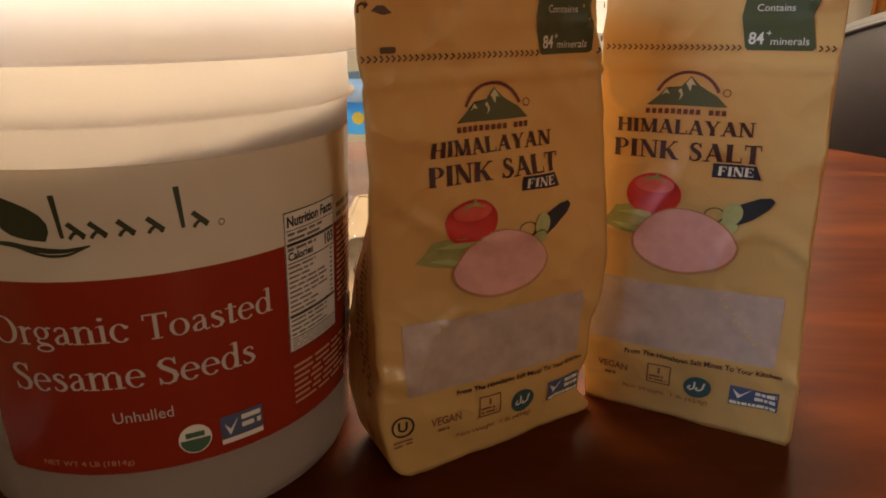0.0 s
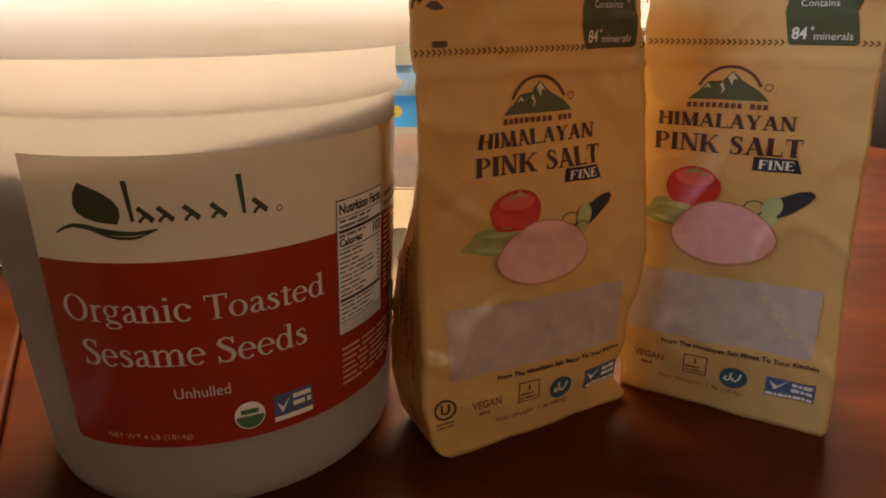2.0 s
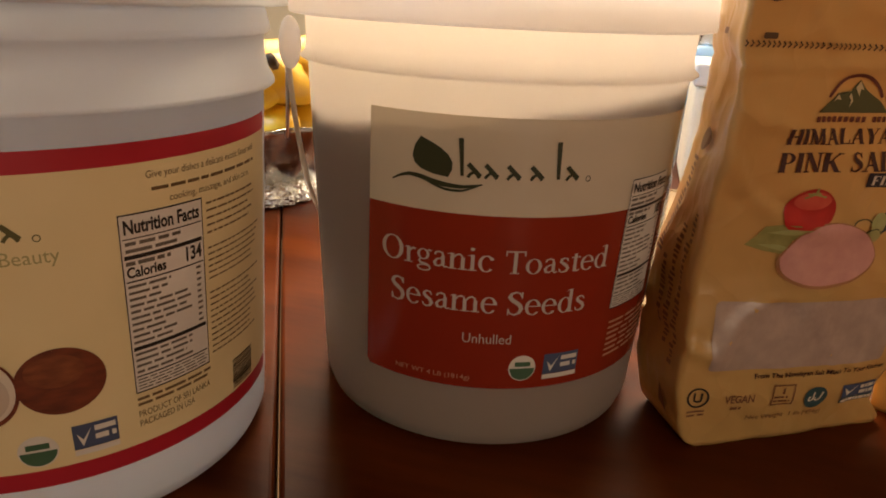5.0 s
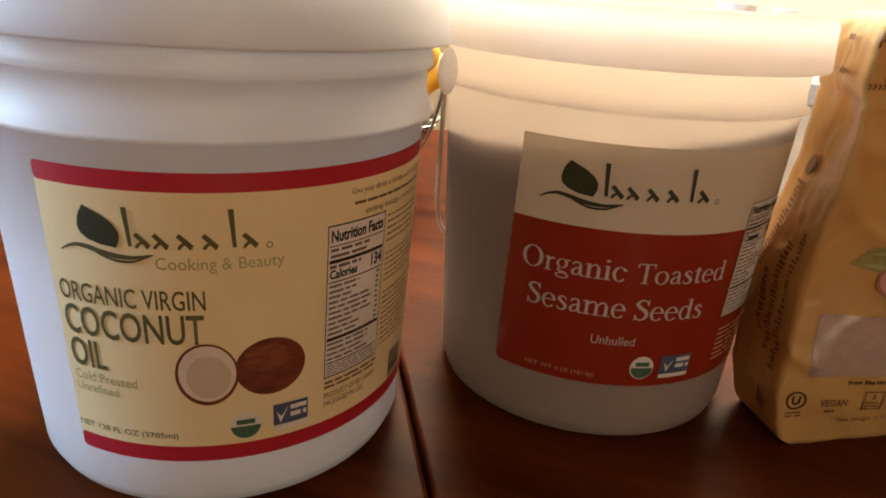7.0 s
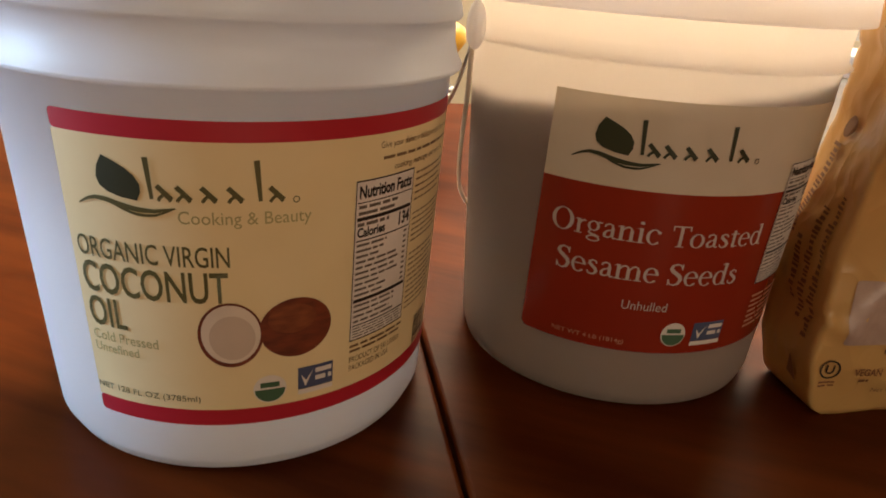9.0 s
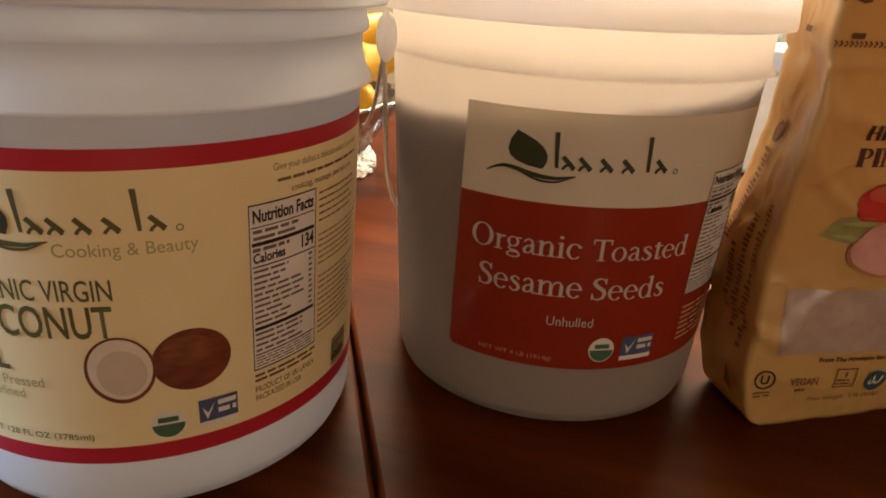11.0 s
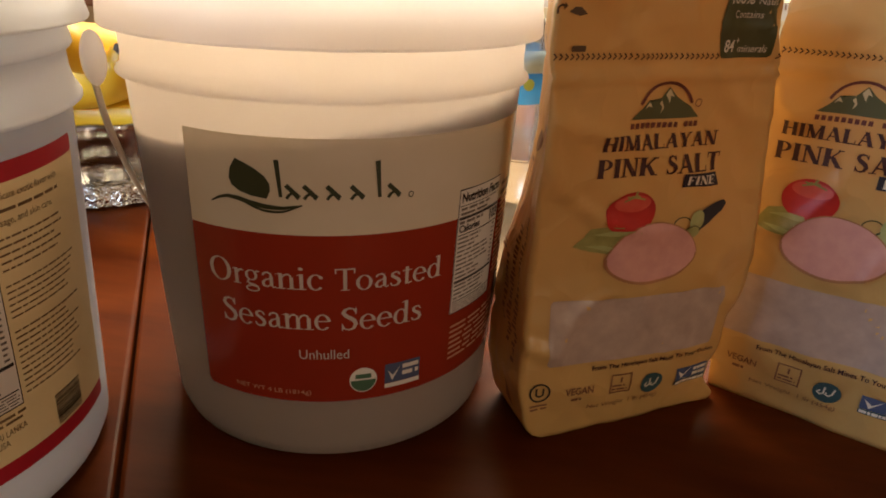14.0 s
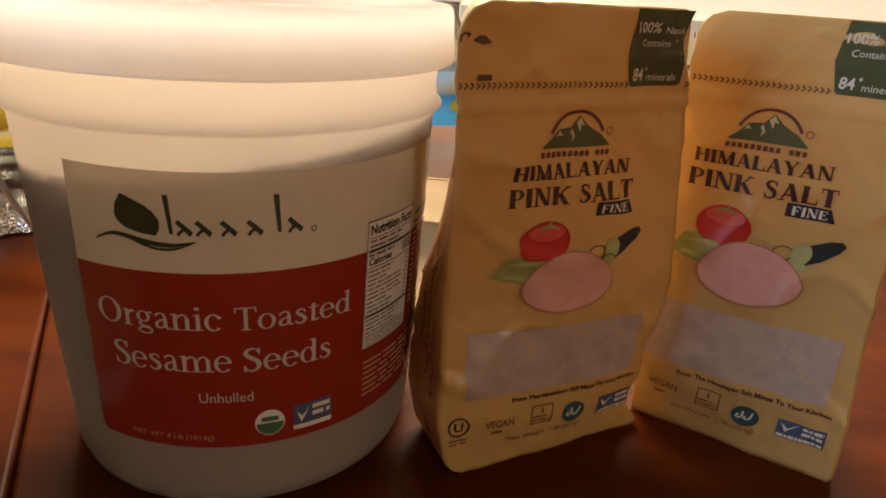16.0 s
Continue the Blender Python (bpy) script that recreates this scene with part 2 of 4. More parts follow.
crumpled(M_KRAFT, 38, 0.30)
crumpled(M_FOIL, 110, 0.6)


# ---- mesh helpers ----
def part(name, bm, mat, parent=None, label="", smooth=False):
    me = bpy.data.meshes.new(name)
    bm.to_mesh(me)
    bm.free()
    for p in me.polygons:
        p.use_smooth = smooth
    me.materials.append(mat)
    ob = new(name, me)
    if parent:
        ob.parent = parent
    if label:
        tagged(ob, label)
    return ob


def empty(name, m=None):
    ob = new(name)
    ob.empty_display_size = 0.02
    if m is not None:
        ob.matrix_world = m
    return ob


def box(bm, x0, x1, y0, y1, z0, z1, bevel=0.0):
    made = bmesh.ops.create_cube(bm, size=1.0, matrix=Matrix.Translation(((x0 + x1) / 2, (y0 + y1) / 2, (z0 + z1) / 2)) @
                                 Matrix.Diagonal((x1 - x0, y1 - y0, z1 - z0, 1)))
    if bevel:
        edges = list({e for v in made["verts"] for e in v.link_edges})
        bmesh.ops.bevel(bm, geom=edges, offset=bevel, segments=3, affect="EDGES", profile=0.5)
    return bm


def lathe(profile, seg=96, bm=None, wobble=None):
    """A turned shape from (radius, z) pairs; a radius of 0 closes it."""
    bm = bm or bmesh.new()
    rings = []
    for r, z in profile:
        if r < 1e-6:
            rings.append([bm.verts.new((0, 0, z))])
        else:
            ring = []
            for i in range(seg):
                a = 2 * math.pi * i / seg
                rr, zz = wobble(r, z, a) if wobble else (r, z)
                ring.append(bm.verts.new((rr * math.sin(a), -rr * math.cos(a), zz)))
            rings.append(ring)
    for a, b in zip(rings, rings[1:]):
        for i in range(seg):
            j = (i + 1) % seg
            if len(a) == 1 and len(b) == 1:
                continue
            if len(a) == 1:
                bm.faces.new((a[0], b[j], b[i]))
            elif len(b) == 1:
                bm.faces.new((a[i], a[j], b[0]))
            else:
                bm.faces.new((a[i], a[j], b[j], b[i]))
    bmesh.ops.recalc_face_normals(bm, faces=bm.faces)
    return bm


def tube(points, radius, seg=10, closed=False, bm=None):
    """A round bar along points; radius may be a function of the way along it, from 0 to 1."""
    bm = bm or bmesh.new()
    pts = [Vector(p) for p in points]
    rings, side = [], None
    for i, p in enumerate(pts):
        ahead = (pts[min(i + 1, len(pts) - 1)] - pts[max(i - 1, 0)]).normalized()
        side = ahead.orthogonal().normalized() if side is None else (side - side.dot(ahead) * ahead).normalized()
        up = ahead.cross(side)
        r = radius(i / (len(pts) - 1)) if callable(radius) else radius
        rings.append([bm.verts.new(p + r * (math.cos(2 * math.pi * k / seg) * side + math.sin(2 * math.pi * k / seg) * up)) for k in range(seg)])
    for a, b in zip(rings, rings[1:]):
        for k in range(seg):
            bm.faces.new((a[k], a[(k + 1) % seg], b[(k + 1) % seg], b[k]))
    bm.faces.new(rings[0][::-1])
    bm.faces.new(rings[-1])
    bmesh.ops.recalc_face_normals(bm, faces=bm.faces)
    return bm


# ---- print helpers: flat artwork in (u, v), laid on a surface ----
def poly(points, bm=None):
    bm = bm or bmesh.new()
    bm.faces.new([bm.verts.new((u, v, 0)) for u, v in points])
    return bm


def rect(u0, u1, v0, v1, bm=None, slant=0.0):
    return poly([(u0, v0), (u1, v0), (u1 + slant, v1), (u0 + slant, v1)], bm)


def rounded(u0, u1, v0, v1, ru, rv, bm=None, n=5):
    pts = []
    for cu, cv, a0 in ((u1 - ru, v0 + rv, -90), (u1 - ru, v1 - rv, 0), (u0 + ru, v1 - rv, 90), (u0 + ru, v0 + rv, 180)):
        for i in range(n + 1):
            a = radians(a0 + 90 * i / n)
            pts.append((cu + ru * math.cos(a), cv + rv * math.sin(a)))
    return poly(pts, bm)


def oval(u, v, ru, rv, bm=None, n=36, turn=0.0, a0=0, a1=360):
    c, s = math.cos(radians(turn)), math.sin(radians(turn))
    pts = []
    for i in range(n if a1 - a0 == 360 else n + 1):
        a = radians(a0 + (a1 - a0) * i / n)
        x, y = ru * math.cos(a), rv * math.sin(a)
        pts.append((u + c * x - s * y, v + s * x + c * y))
    return poly(pts, bm)


def ring(u, v, ru, rv, wu, wv, bm=None, a0=0, a1=360, n=36):
    bm = bm or bmesh.new()
    for i in range(n):
        q = []
        for k, inner in ((i, 0), (i + 1, 0), (i + 1, 1), (i, 1)):
            a = radians(a0 + (a1 - a0) * k / n)
            q.append(bm.verts.new((u + (ru - inner * wu) * math.cos(a), v + (rv - inner * wv) * math.sin(a), 0)))
        bm.faces.new(q)
    return bm


def stroke(points, width, bm=None, aspect=1.0):
    """A brush stroke along (u, v) points; width is a function of the way along it; aspect: u units to one v unit."""
    bm = bm or bmesh.new()
    last = None
    for i, (u, v) in enumerate(points):
        a, b = points[max(i - 1, 0)], points[min(i + 1, len(points) - 1)]
        du, dv = (b[0] - a[0]) / aspect, b[1] - a[1]
        n = math.hypot(du, dv) or 1
        w = width(i / (len(points) - 1)) / 2
        pair = (bm.verts.new((u - dv / n * w * aspect, v + du / n * w, 0)), bm.verts.new((u + dv / n * w * aspect, v - du / n * w, 0)))
        if last:
            bm.faces.new((last[0], last[1], pair[1], pair[0]))
        last = pair
    return bm


def lettering(words, u0, u1, v0, v1, bold=0.0, bm=None, shear=0.0, spacing=1.0):
    """Words in the built-in font, fitted into a box."""
    cu = bpy.data.curves.new("words", "FONT")
    cu.body, cu.offset, cu.shear, cu.space_character, cu.resolution_u = words, bold, shear, spacing, 3
    ob = bpy.data.objects.new("words", cu)
    me = bpy.data.meshes.new_from_object(ob)
    bm = bm or bmesh.new()
    co = np.array([v.co[:2] for v in me.vertices])
    lo, hi = co.min(0), co.max(0)
    vs = [bm.verts.new((u0 + (x - lo[0]) / (hi[0] - lo[0]) * (u1 - u0), v0 + (y - lo[1]) / (hi[1] - lo[1]) * (v1 - v0), 0)) for x, y in co]
    for p in me.polygons:
        try:
            bm.faces.new([vs[i] for i in p.vertices])
        except ValueError:
            pass
    bpy.data.objects.remove(ob)
    bpy.data.curves.remove(cu)
    bpy.data.meshes.remove(me)
    return bm


def bars(u0, u1, v0, v1, lines, fill=0.55, bm=None, seed=1, ragged=0.3, words=4):
    """Lines of unreadable small print as bars broken into word lengths."""
    rnd = random.Random(seed)
    bm = bm or bmesh.new()
    pitch = (v1 - v0) / lines
    for i in range(lines):
        v = v1 - (i + 0.5) * pitch
        u, end = u0, u1 - ragged * (u1 - u0) * rnd.random()
        while u < end:
            w = (u1 - u0) / words * rnd.uniform(0.4, 1.3)
            rect(u, min(u + w, end), v - fill * pitch / 2, v + fill * pitch / 2, bm)
            u += w + (u1 - u0) / words * 0.16
    return bm


def printed(name, bm, on, off, mat, parent, label="", step_u=3.0, step_v=None):
    """Lays artwork on a surface: on(u, v, off) gives a place."""
    bmesh.ops.triangulate(bm, faces=[f for f in bm.faces if len(f.verts) > 4])
    for axis, step in ((0, step_u), (1, step_v)):
        if not step:
            continue
        vals = [v.co[axis] for v in bm.verts]
        k = math.ceil(min(vals) / step)
        while k * step < max(vals):
            co, no = [0, 0, 0], [0, 0, 0]
            co[axis], no[axis] = k * step, 1
            bmesh.ops.bisect_plane(bm, geom=bm.verts[:] + bm.edges[:] + bm.faces[:], plane_co=co, plane_no=no, dist=1e-7)
            k += 1
    for v in bm.verts:
        v.co = on(v.co.x, v.co.y, off)
    return part(name, bm, mat, parent, label, smooth=True)


# ---- the room ----
def slab(name, x0, x1, y0, y1, z0, z1, mat, label, category):
    return tagged(part(name, box(bmesh.new(), x0, x1, y0, y1, z0, z1), mat), label, category, kind="structure")


slab("floor", -1.6, 3.3, -4.3, 2.3, -0.80, -0.75, M_FLOOR, "brown wooden floor of the dining room", "floor")
slab("ceiling", -1.6, 3.3, -4.3, 2.3, 1.70, 1.75, M_CEIL, "plain white painted ceiling", "ceiling")
slab("wall_east", 3.2, 3.3, -4.2, 2.1, -0.75, 1.70, M_ORANGEWALL, "warm orange painted wall", "wall")


def wall_with_window(name, axis, at, out, span, opening, mat, label):
    """A wall 0.1 thick across axis x or y with one opening (a0, a1, z0, z1)."""
    bm = bmesh.new()
    a0, a1, z0, z1 = opening
    lo, hi = sorted((at, at + out))
    for p0, p1, q0, q1 in ((span[0], a0, -0.75, 1.70), (a1, span[1], -0.75, 1.70), (a0, a1, -0.75, z0), (a0, a1, z1, 1.70)):
        if axis == "y":
            box(bm, p0, p1, lo, hi, q0, q1)
        else:
            box(bm, lo, hi, p0, p1, q0, q1)
    return tagged(part(name, bm, mat), label, "wall", kind="structure")


wall_with_window("wall_north", "y", 2.1, 0.1, (-1.6, 3.3), (-0.6, 1.45, 0.05, 1.45), M_WALL, "cream painted wall with a bright window")
wall_with_window("wall_south", "y", -4.2, -0.1, (-1.6, 3.3), (2.00, 3.10, 0.40, 1.60), M_TANWALL, "unseen tan painted wall with an added window")
wall_with_window("wall_west", "x", -1.5, -0.1, (-4.2, 2.1), (-1.17, -0.07, -0.20, 1.10), M_TANWALL, "tan painted wall with a daylit window")


def window(name, centre, width, height, rz, pane_mat, label):
    w = tagged(empty(name, pose(*centre, 0, 0, rz)), label, "window", kind="structure")
    f = bmesh.new()
    for x0, x1, z0, z1 in ((-width / 2, -width / 2 + 0.05, 0, height), (width / 2 - 0.05, width / 2, 0, height),
                           (-width / 2 + 0.05, width / 2 - 0.05, 0, 0.05), (-width / 2 + 0.05, width / 2 - 0.05, height - 0.05, height),
                           ):
        box(f, x0, x1, -0.02, 0.03, z0, z1)
    part("window_frame", f, M_FRAME, w)
    part("pane", box(bmesh.new(), -width / 2 + 0.052, width / 2 - 0.052, 0.004, 0.010, 0.052, height - 0.052), pane_mat, w)
    return w


window("window_1", (0.425, 2.14, 0.05), 2.05, 1.4, 0, M_CURTAIN, "white framed window with a sunlit sheer blind")
# window_3 is never in view; it was added to house the front fill.
window("window_3", (2.55, -4.24, 0.40), 1.10, 1.2, 0, M_SKYPANE, "unseen white framed window added around the front fill light")
window("window_2", (-1.54, -0.62, -0.20), 1.1, 1.3, 90, M_SKYPANE, "white framed window full of cool daylight")


def curtain():
    """A heavy orange curtain in soft folds beside the window."""
    bm = bmesh.new()
    cols = []
    for i in range(97):
        x = 1.50 + 0.95 * i / 96
        y = 2.03 + 0.030 * math.sin(i * 0.62) + 0.010 * math.sin(i * 1.7)
        cols.append([bm.verts.new((x, y, z)) for z in (-0.72, 1.60)] + [bm.verts.new((x, y + 0.006, z)) for z in (1.60, -0.72)])
    for a, b in zip(cols, cols[1:]):
        for k in range(4):
            bm.faces.new((a[k], b[k], b[(k + 1) % 4], a[(k + 1) % 4]))
    bmesh.ops.recalc_face_normals(bm, faces=bm.faces)
    c = tagged(empty("curtain"), "orange cloth curtain hanging in folds beside the window", "curtain")
    part("cloth", bm, M_CURTAINCLOTH, c, smooth=True)
    part("curtain_rod", tube([(1.46, 2.03, 1.612), (2.48, 2.03, 1.612)], 0.011, 12), M_STEEL, c, smooth=True)
    return c


curtain()

# ---- the table ----
TABLE = pose(0, 0, 0, 0, 0, 28.4)


def table():
    t = tagged(empty("dining_table", TABLE), "reddish brown varnished wooden dining table, with a joint between its leaves", "table")
    seam, x0, x1, y0, y1 = -0.0965, -1.05, 0.853, -0.62, 0.62
    for lo, hi in ((x0, seam - 0.0008), (seam + 0.0008, x1)):
        part("tabletop_leaf", box(bmesh.new(), lo, hi, y0, y1, -0.028, 0.0, 0.0022), M_TABLE, t)
    ap = bmesh.new()
    for a, b, c, d in ((x0 + 0.1, x1 - 0.1, y0 + 0.09, y0 + 0.11), (x0 + 0.1, x1 - 0.1, y1 - 0.11, y1 - 0.09),
                       (x0 + 0.1, x0 + 0.12, y0 + 0.11, y1 - 0.11), (x1 - 0.12, x1 - 0.1, y0 + 0.11, y1 - 0.11)):
        box(ap, a, b, c, d, -0.115, -0.029)
    part("apron", ap, M_TABLE, t)
    for x in (x0 + 0.09, x1 - 0.09):
        for y in (y0 + 0.08, y1 - 0.08):
            leg = lathe([(0, -0.75), (0.022, -0.75), (0.026, -0.60), (0.036, -0.20), (0.036, -0.029), (0, -0.029)], 24)
            bmesh.ops.translate(leg, verts=leg.verts, vec=(x, y, 0))
            part("leg", leg, M_TABLE, t, smooth=True)
    return t


table()


def roman(c):
    """One letter of a light roman face, capital height 1, and its width."""
    bm = bmesh.new()
    s, h = 0.105, 0.66
    stem = lambda x, z1=h: rect(x - s / 2, x + s / 2, 0, z1, bm)
    foot = lambda x, z=0.0, w=0.26: rect(x - w / 2, x + w / 2, z, z + 0.04, bm)
    flag = lambda x, z: poly([(x - 0.14, z - 0.07), (x, z - 0.05), (x + s / 2, z), (x - 0.02, z)], bm)
    pen = lambda thin, fat: (lambda k: thin + (fat - thin) * math.sin(math.pi * k) ** 2)
    arch = lambda x: (stroke([(x + 0.03, 0.47), (x + 0.10, 0.59), (x + 0.19, 0.63), (x + 0.27, 0.58), (x + 0.30, 0.46)], pen(0.045, 0.075), bm), stem(x + 0.30, 0.50), foot(x + 0.30))
    if c == "O":
        ring(0.39, 0.49, 0.37, 0.51, 0.13, 0.045, bm)
    elif c == "o":
        ring(0.26, 0.325, 0.24, 0.345, 0.10, 0.04, bm)
    elif c == "T":
        rect(0.06, 0.64, 0.94, 1.0, bm), rect(0.06, 0.10, 0.78, 1.0, bm), rect(0.60, 0.64, 0.78, 1.0, bm), stem(0.35, 1.0), foot(0.35)
    elif c == "S":
        stroke([(0.45, 0.80), (0.40, 0.93), (0.28, 0.98), (0.15, 0.91), (0.11, 0.77), (0.19, 0.64), (0.30, 0.54), (0.41, 0.43), (0.46, 0.27), (0.40, 0.08), (0.27, 0.01), (0.14, 0.06), (0.08, 0.22)], pen(0.045, 0.15), bm)
        rect(0.44, 0.48, 0.72, 0.99, bm), rect(0.06, 0.10, 0.0, 0.28, bm)
    elif c == "s":
        stroke([(0.33, 0.50), (0.29, 0.61), (0.20, 0.64), (0.11, 0.58), (0.11, 0.47), (0.20, 0.38), (0.29, 0.29), (0.34, 0.17), (0.28, 0.04), (0.18, 0.01), (0.09, 0.05), (0.06, 0.16)], pen(0.045, 0.12), bm)
    elif c == "r":
        stem(0.15), foot(0.15), flag(0.13, h), stroke([(0.18, 0.45), (0.24, 0.58), (0.33, 0.62), (0.38, 0.58)], pen(0.05, 0.085), bm)
    elif c == "g":
        ring(0.24, 0.44, 0.19, 0.225, 0.085, 0.04, bm), ring(0.26, -0.12, 0.22, 0.14, 0.06, 0.05, bm)
        stroke([(0.16, 0.25), (0.11, 0.14), (0.18, 0.06), (0.34, 0.04), (0.44, -0.03)], pen(0.05, 0.09), bm), stroke([(0.36, 0.58), (0.42, 0.63), (0.50, 0.62)], pen(0.05, 0.07), bm)
    elif c == "a":
        stroke([(0.09, 0.50), (0.13, 0.60), (0.23, 0.64), (0.32, 0.59), (0.34, 0.46)], pen(0.06, 0.07), bm), rect(0.29, 0.39, 0.07, 0.48, bm)
        stroke([(0.34, 0.10), (0.39, 0.02), (0.47, 0.06)], pen(0.05, 0.07), bm), stroke([(0.33, 0.40), (0.16, 0.32), (0.09, 0.19), (0.12, 0.06), (0.22, 0.04), (0.33, 0.13)], pen(0.045, 0.10), bm)
    elif c in "nm":
        stem(0.14), foot(0.14), flag(0.12, h), arch(0.15)
        if c == "m":
            arch(0.46)
    elif c == "i":
        stem(0.15), foot(0.15), flag(0.13, h), oval(0.14, 0.88, 0.065, 0.065, bm, 16)
    elif c in "ce":
        ring(0.26, 0.325, 0.235, 0.345, 0.10, 0.045, bm, 45 if c == "c" else 5, 320)
        if c == "e":
            rect(0.11, 0.49, 0.345, 0.39, bm)
        else:
            oval(0.41, 0.53, 0.06, 0.06, bm, 16)
    elif c == "t":
        stem(0.17, 0.80), rect(0.03, 0.33, 0.61, 0.66, bm), stroke([(0.17, 0.08), (0.24, 0.02), (0.34, 0.07)], pen(0.05, 0.07), bm)
    elif c == "d":
        ring(0.25, 0.325, 0.22, 0.345, 0.10, 0.04, bm), rect(0.37, 0.475, 0, 1.0, bm), flag(0.39, 1.0), rect(0.40, 0.55, 0, 0.04, bm)
    wide = {"O": 0.78, "T": 0.64, "S": 0.54, "o": 0.52, "r": 0.38, "g": 0.50, "a": 0.47, "n": 0.58, "i": 0.29, "c": 0.46, "s": 0.40, "t": 0.34, "e": 0.50, "d": 0.56, "m": 0.89}[c]
    return bm, wide


def roman_word(word, u0, u1, v0, v1):
    """A word in that face, its base line at v0 and its capitals' tops at v1."""
    made = [roman(c) for c in word]
    k = (u1 - u0) / sum(w for _, w in made)
    whole, u = bmesh.new(), u0
    for bm, w in made:
        for f in bm.faces:
            whole.faces.new([whole.verts.new((u + v.co.x * k, v0 + v.co.y * (v1 - v0), 0)) for v in f.verts])
        bm.free()
        u += w * k
    return whole


# ---- buckets ----
def on_cone(r_mid, slope):
    def on(deg, z, off):
        r = r_mid + slope * (z - 0.1) + off
        a = radians(deg)
        return Vector((r * math.sin(a), -r * math.cos(a), z))
    return on


def logo(on, b, u0, u1, v0, v1, ink_leaf, ink_text):
    """A leaf over a swoosh and the maker's name as plain upright strokes."""
    du, dv = u1 - u0, v1 - v0
    at = lambda a, c: (u0 + a * du, v0 + c * dv)
    aspect = 57.3 / 0.079
    outline = ((0.16, 0.92), (0.128, 0.74), (0.116, 0.55), (0.128, 0.42), (0.165, 0.32), (0.23, 0.25), (0.306, 0.22), (0.325, 0.36), (0.326, 0.50), (0.302, 0.64), (0.262, 0.75), (0.212, 0.84))
    printed("leaf_mark", poly([at(*q) for q in outline]), on, 0.0005, ink_leaf, b)
    ways, ups = zip((0.0, 0.05), (0.05, 0.15), (0.10, 0.20), (0.16, 0.18), (0.22, 0.12), (0.30, 0.07), (0.38, 0.06), (0.48, 0.13))
    sw = [at(a, np.interp(a, ways, ups)) for a in np.linspace(0, 0.48, 26)]
    printed("swoosh_mark", stroke(sw, lambda t: dv * (0.025 + 0.07 * math.sin(math.pi * t)), aspect=aspect), on, 0.0006, ink_text, b)
    sw2 = [(u, v - dv * 0.085 * math.sin(math.pi * k / 17)) for k, (u, v) in enumerate(sw[8:])]
    printed("swoosh_mark", stroke(sw2, lambda t: dv * (0.015 + 0.035 * math.sin(math.pi * t)), aspect=aspect), on, 0.0006, ink_text, b)
    ink = lambda q: printed("name_stroke", q, on, 0.0006, ink_text, b)
    tall = lambda a: ink(stroke([at(a + 0.012 * t, 0.95 - 0.68 * t) for t in np.linspace(0, 1, 8)], lambda t: dv * (0.09 - 0.03 * t), None, aspect))
    tall(0.365)
    tall(0.845)
    for a in (0.405, 0.49, 0.60, 0.715, 0.90):
        ink(stroke([at(a + 0.062 * t, 0.50 - 0.22 * t) for t in np.linspace(0, 1, 6)], lambda t: dv * 0.085, None, aspect))
        ink(stroke([at(a + 0.058 * (1 - t), 0.25 + 0.10 * math.sin(math.pi * t)) for t in np.linspace(0, 1, 6)], lambda t: dv * 0.055, None, aspect))
    printed("registered_mark", ring(u1 + 0.022 * du, v0 + 0.27 * dv, 0.75, 0.0011, 0.22, 0.00032), on, 0.0006, ink_text, b)


def seals(on, b, u, v, gu, gv, gw):
    """A round two-tone seal and a square blue seal, their words as bars."""
    k = 57.3 / 0.079
    printed("round_seal", oval(u, v, 0.0056 * k, 0.0056), on, 0.0005, M_PANEL, b)
    printed("seal_lower_half", oval(u, v, 0.0051 * k, 0.0051, a0=180, a1=360), on, 0.0007, M_SEALGREEN, b)
    printed("seal_word", rect(u - 0.0032 * k, u + 0.0032 * k, v + 0.0008, v + 0.0028), on, 0.0007, M_SEALGREEN, b)
    printed("square_seal", rect(gu, gu + gw, gv, gv + 0.0088), on, 0.0005, M_SEALBLUE, b)
    printed("square_seal_foot", rect(gu, gu + gw, gv - 0.0022, gv - 0.0002), on, 0.0005, M_PANEL, b)
    printed("square_seal_words", bars(gu + 0.48 * gw, gu + 0.95 * gw, gv + 0.002, gv + 0.0082, 2, 0.6, words=1, ragged=0), on, 0.0007, M_PANEL, b)
    printed("square_seal_wing", poly([(gu + 0.08 * gw, gv + 0.006), (gu + 0.2 * gw, gv + 0.001), (gu + 0.42 * gw, gv + 0.0075), (gu + 0.22 * gw, gv + 0.0035)]), on, 0.0007, M_PANEL, b)


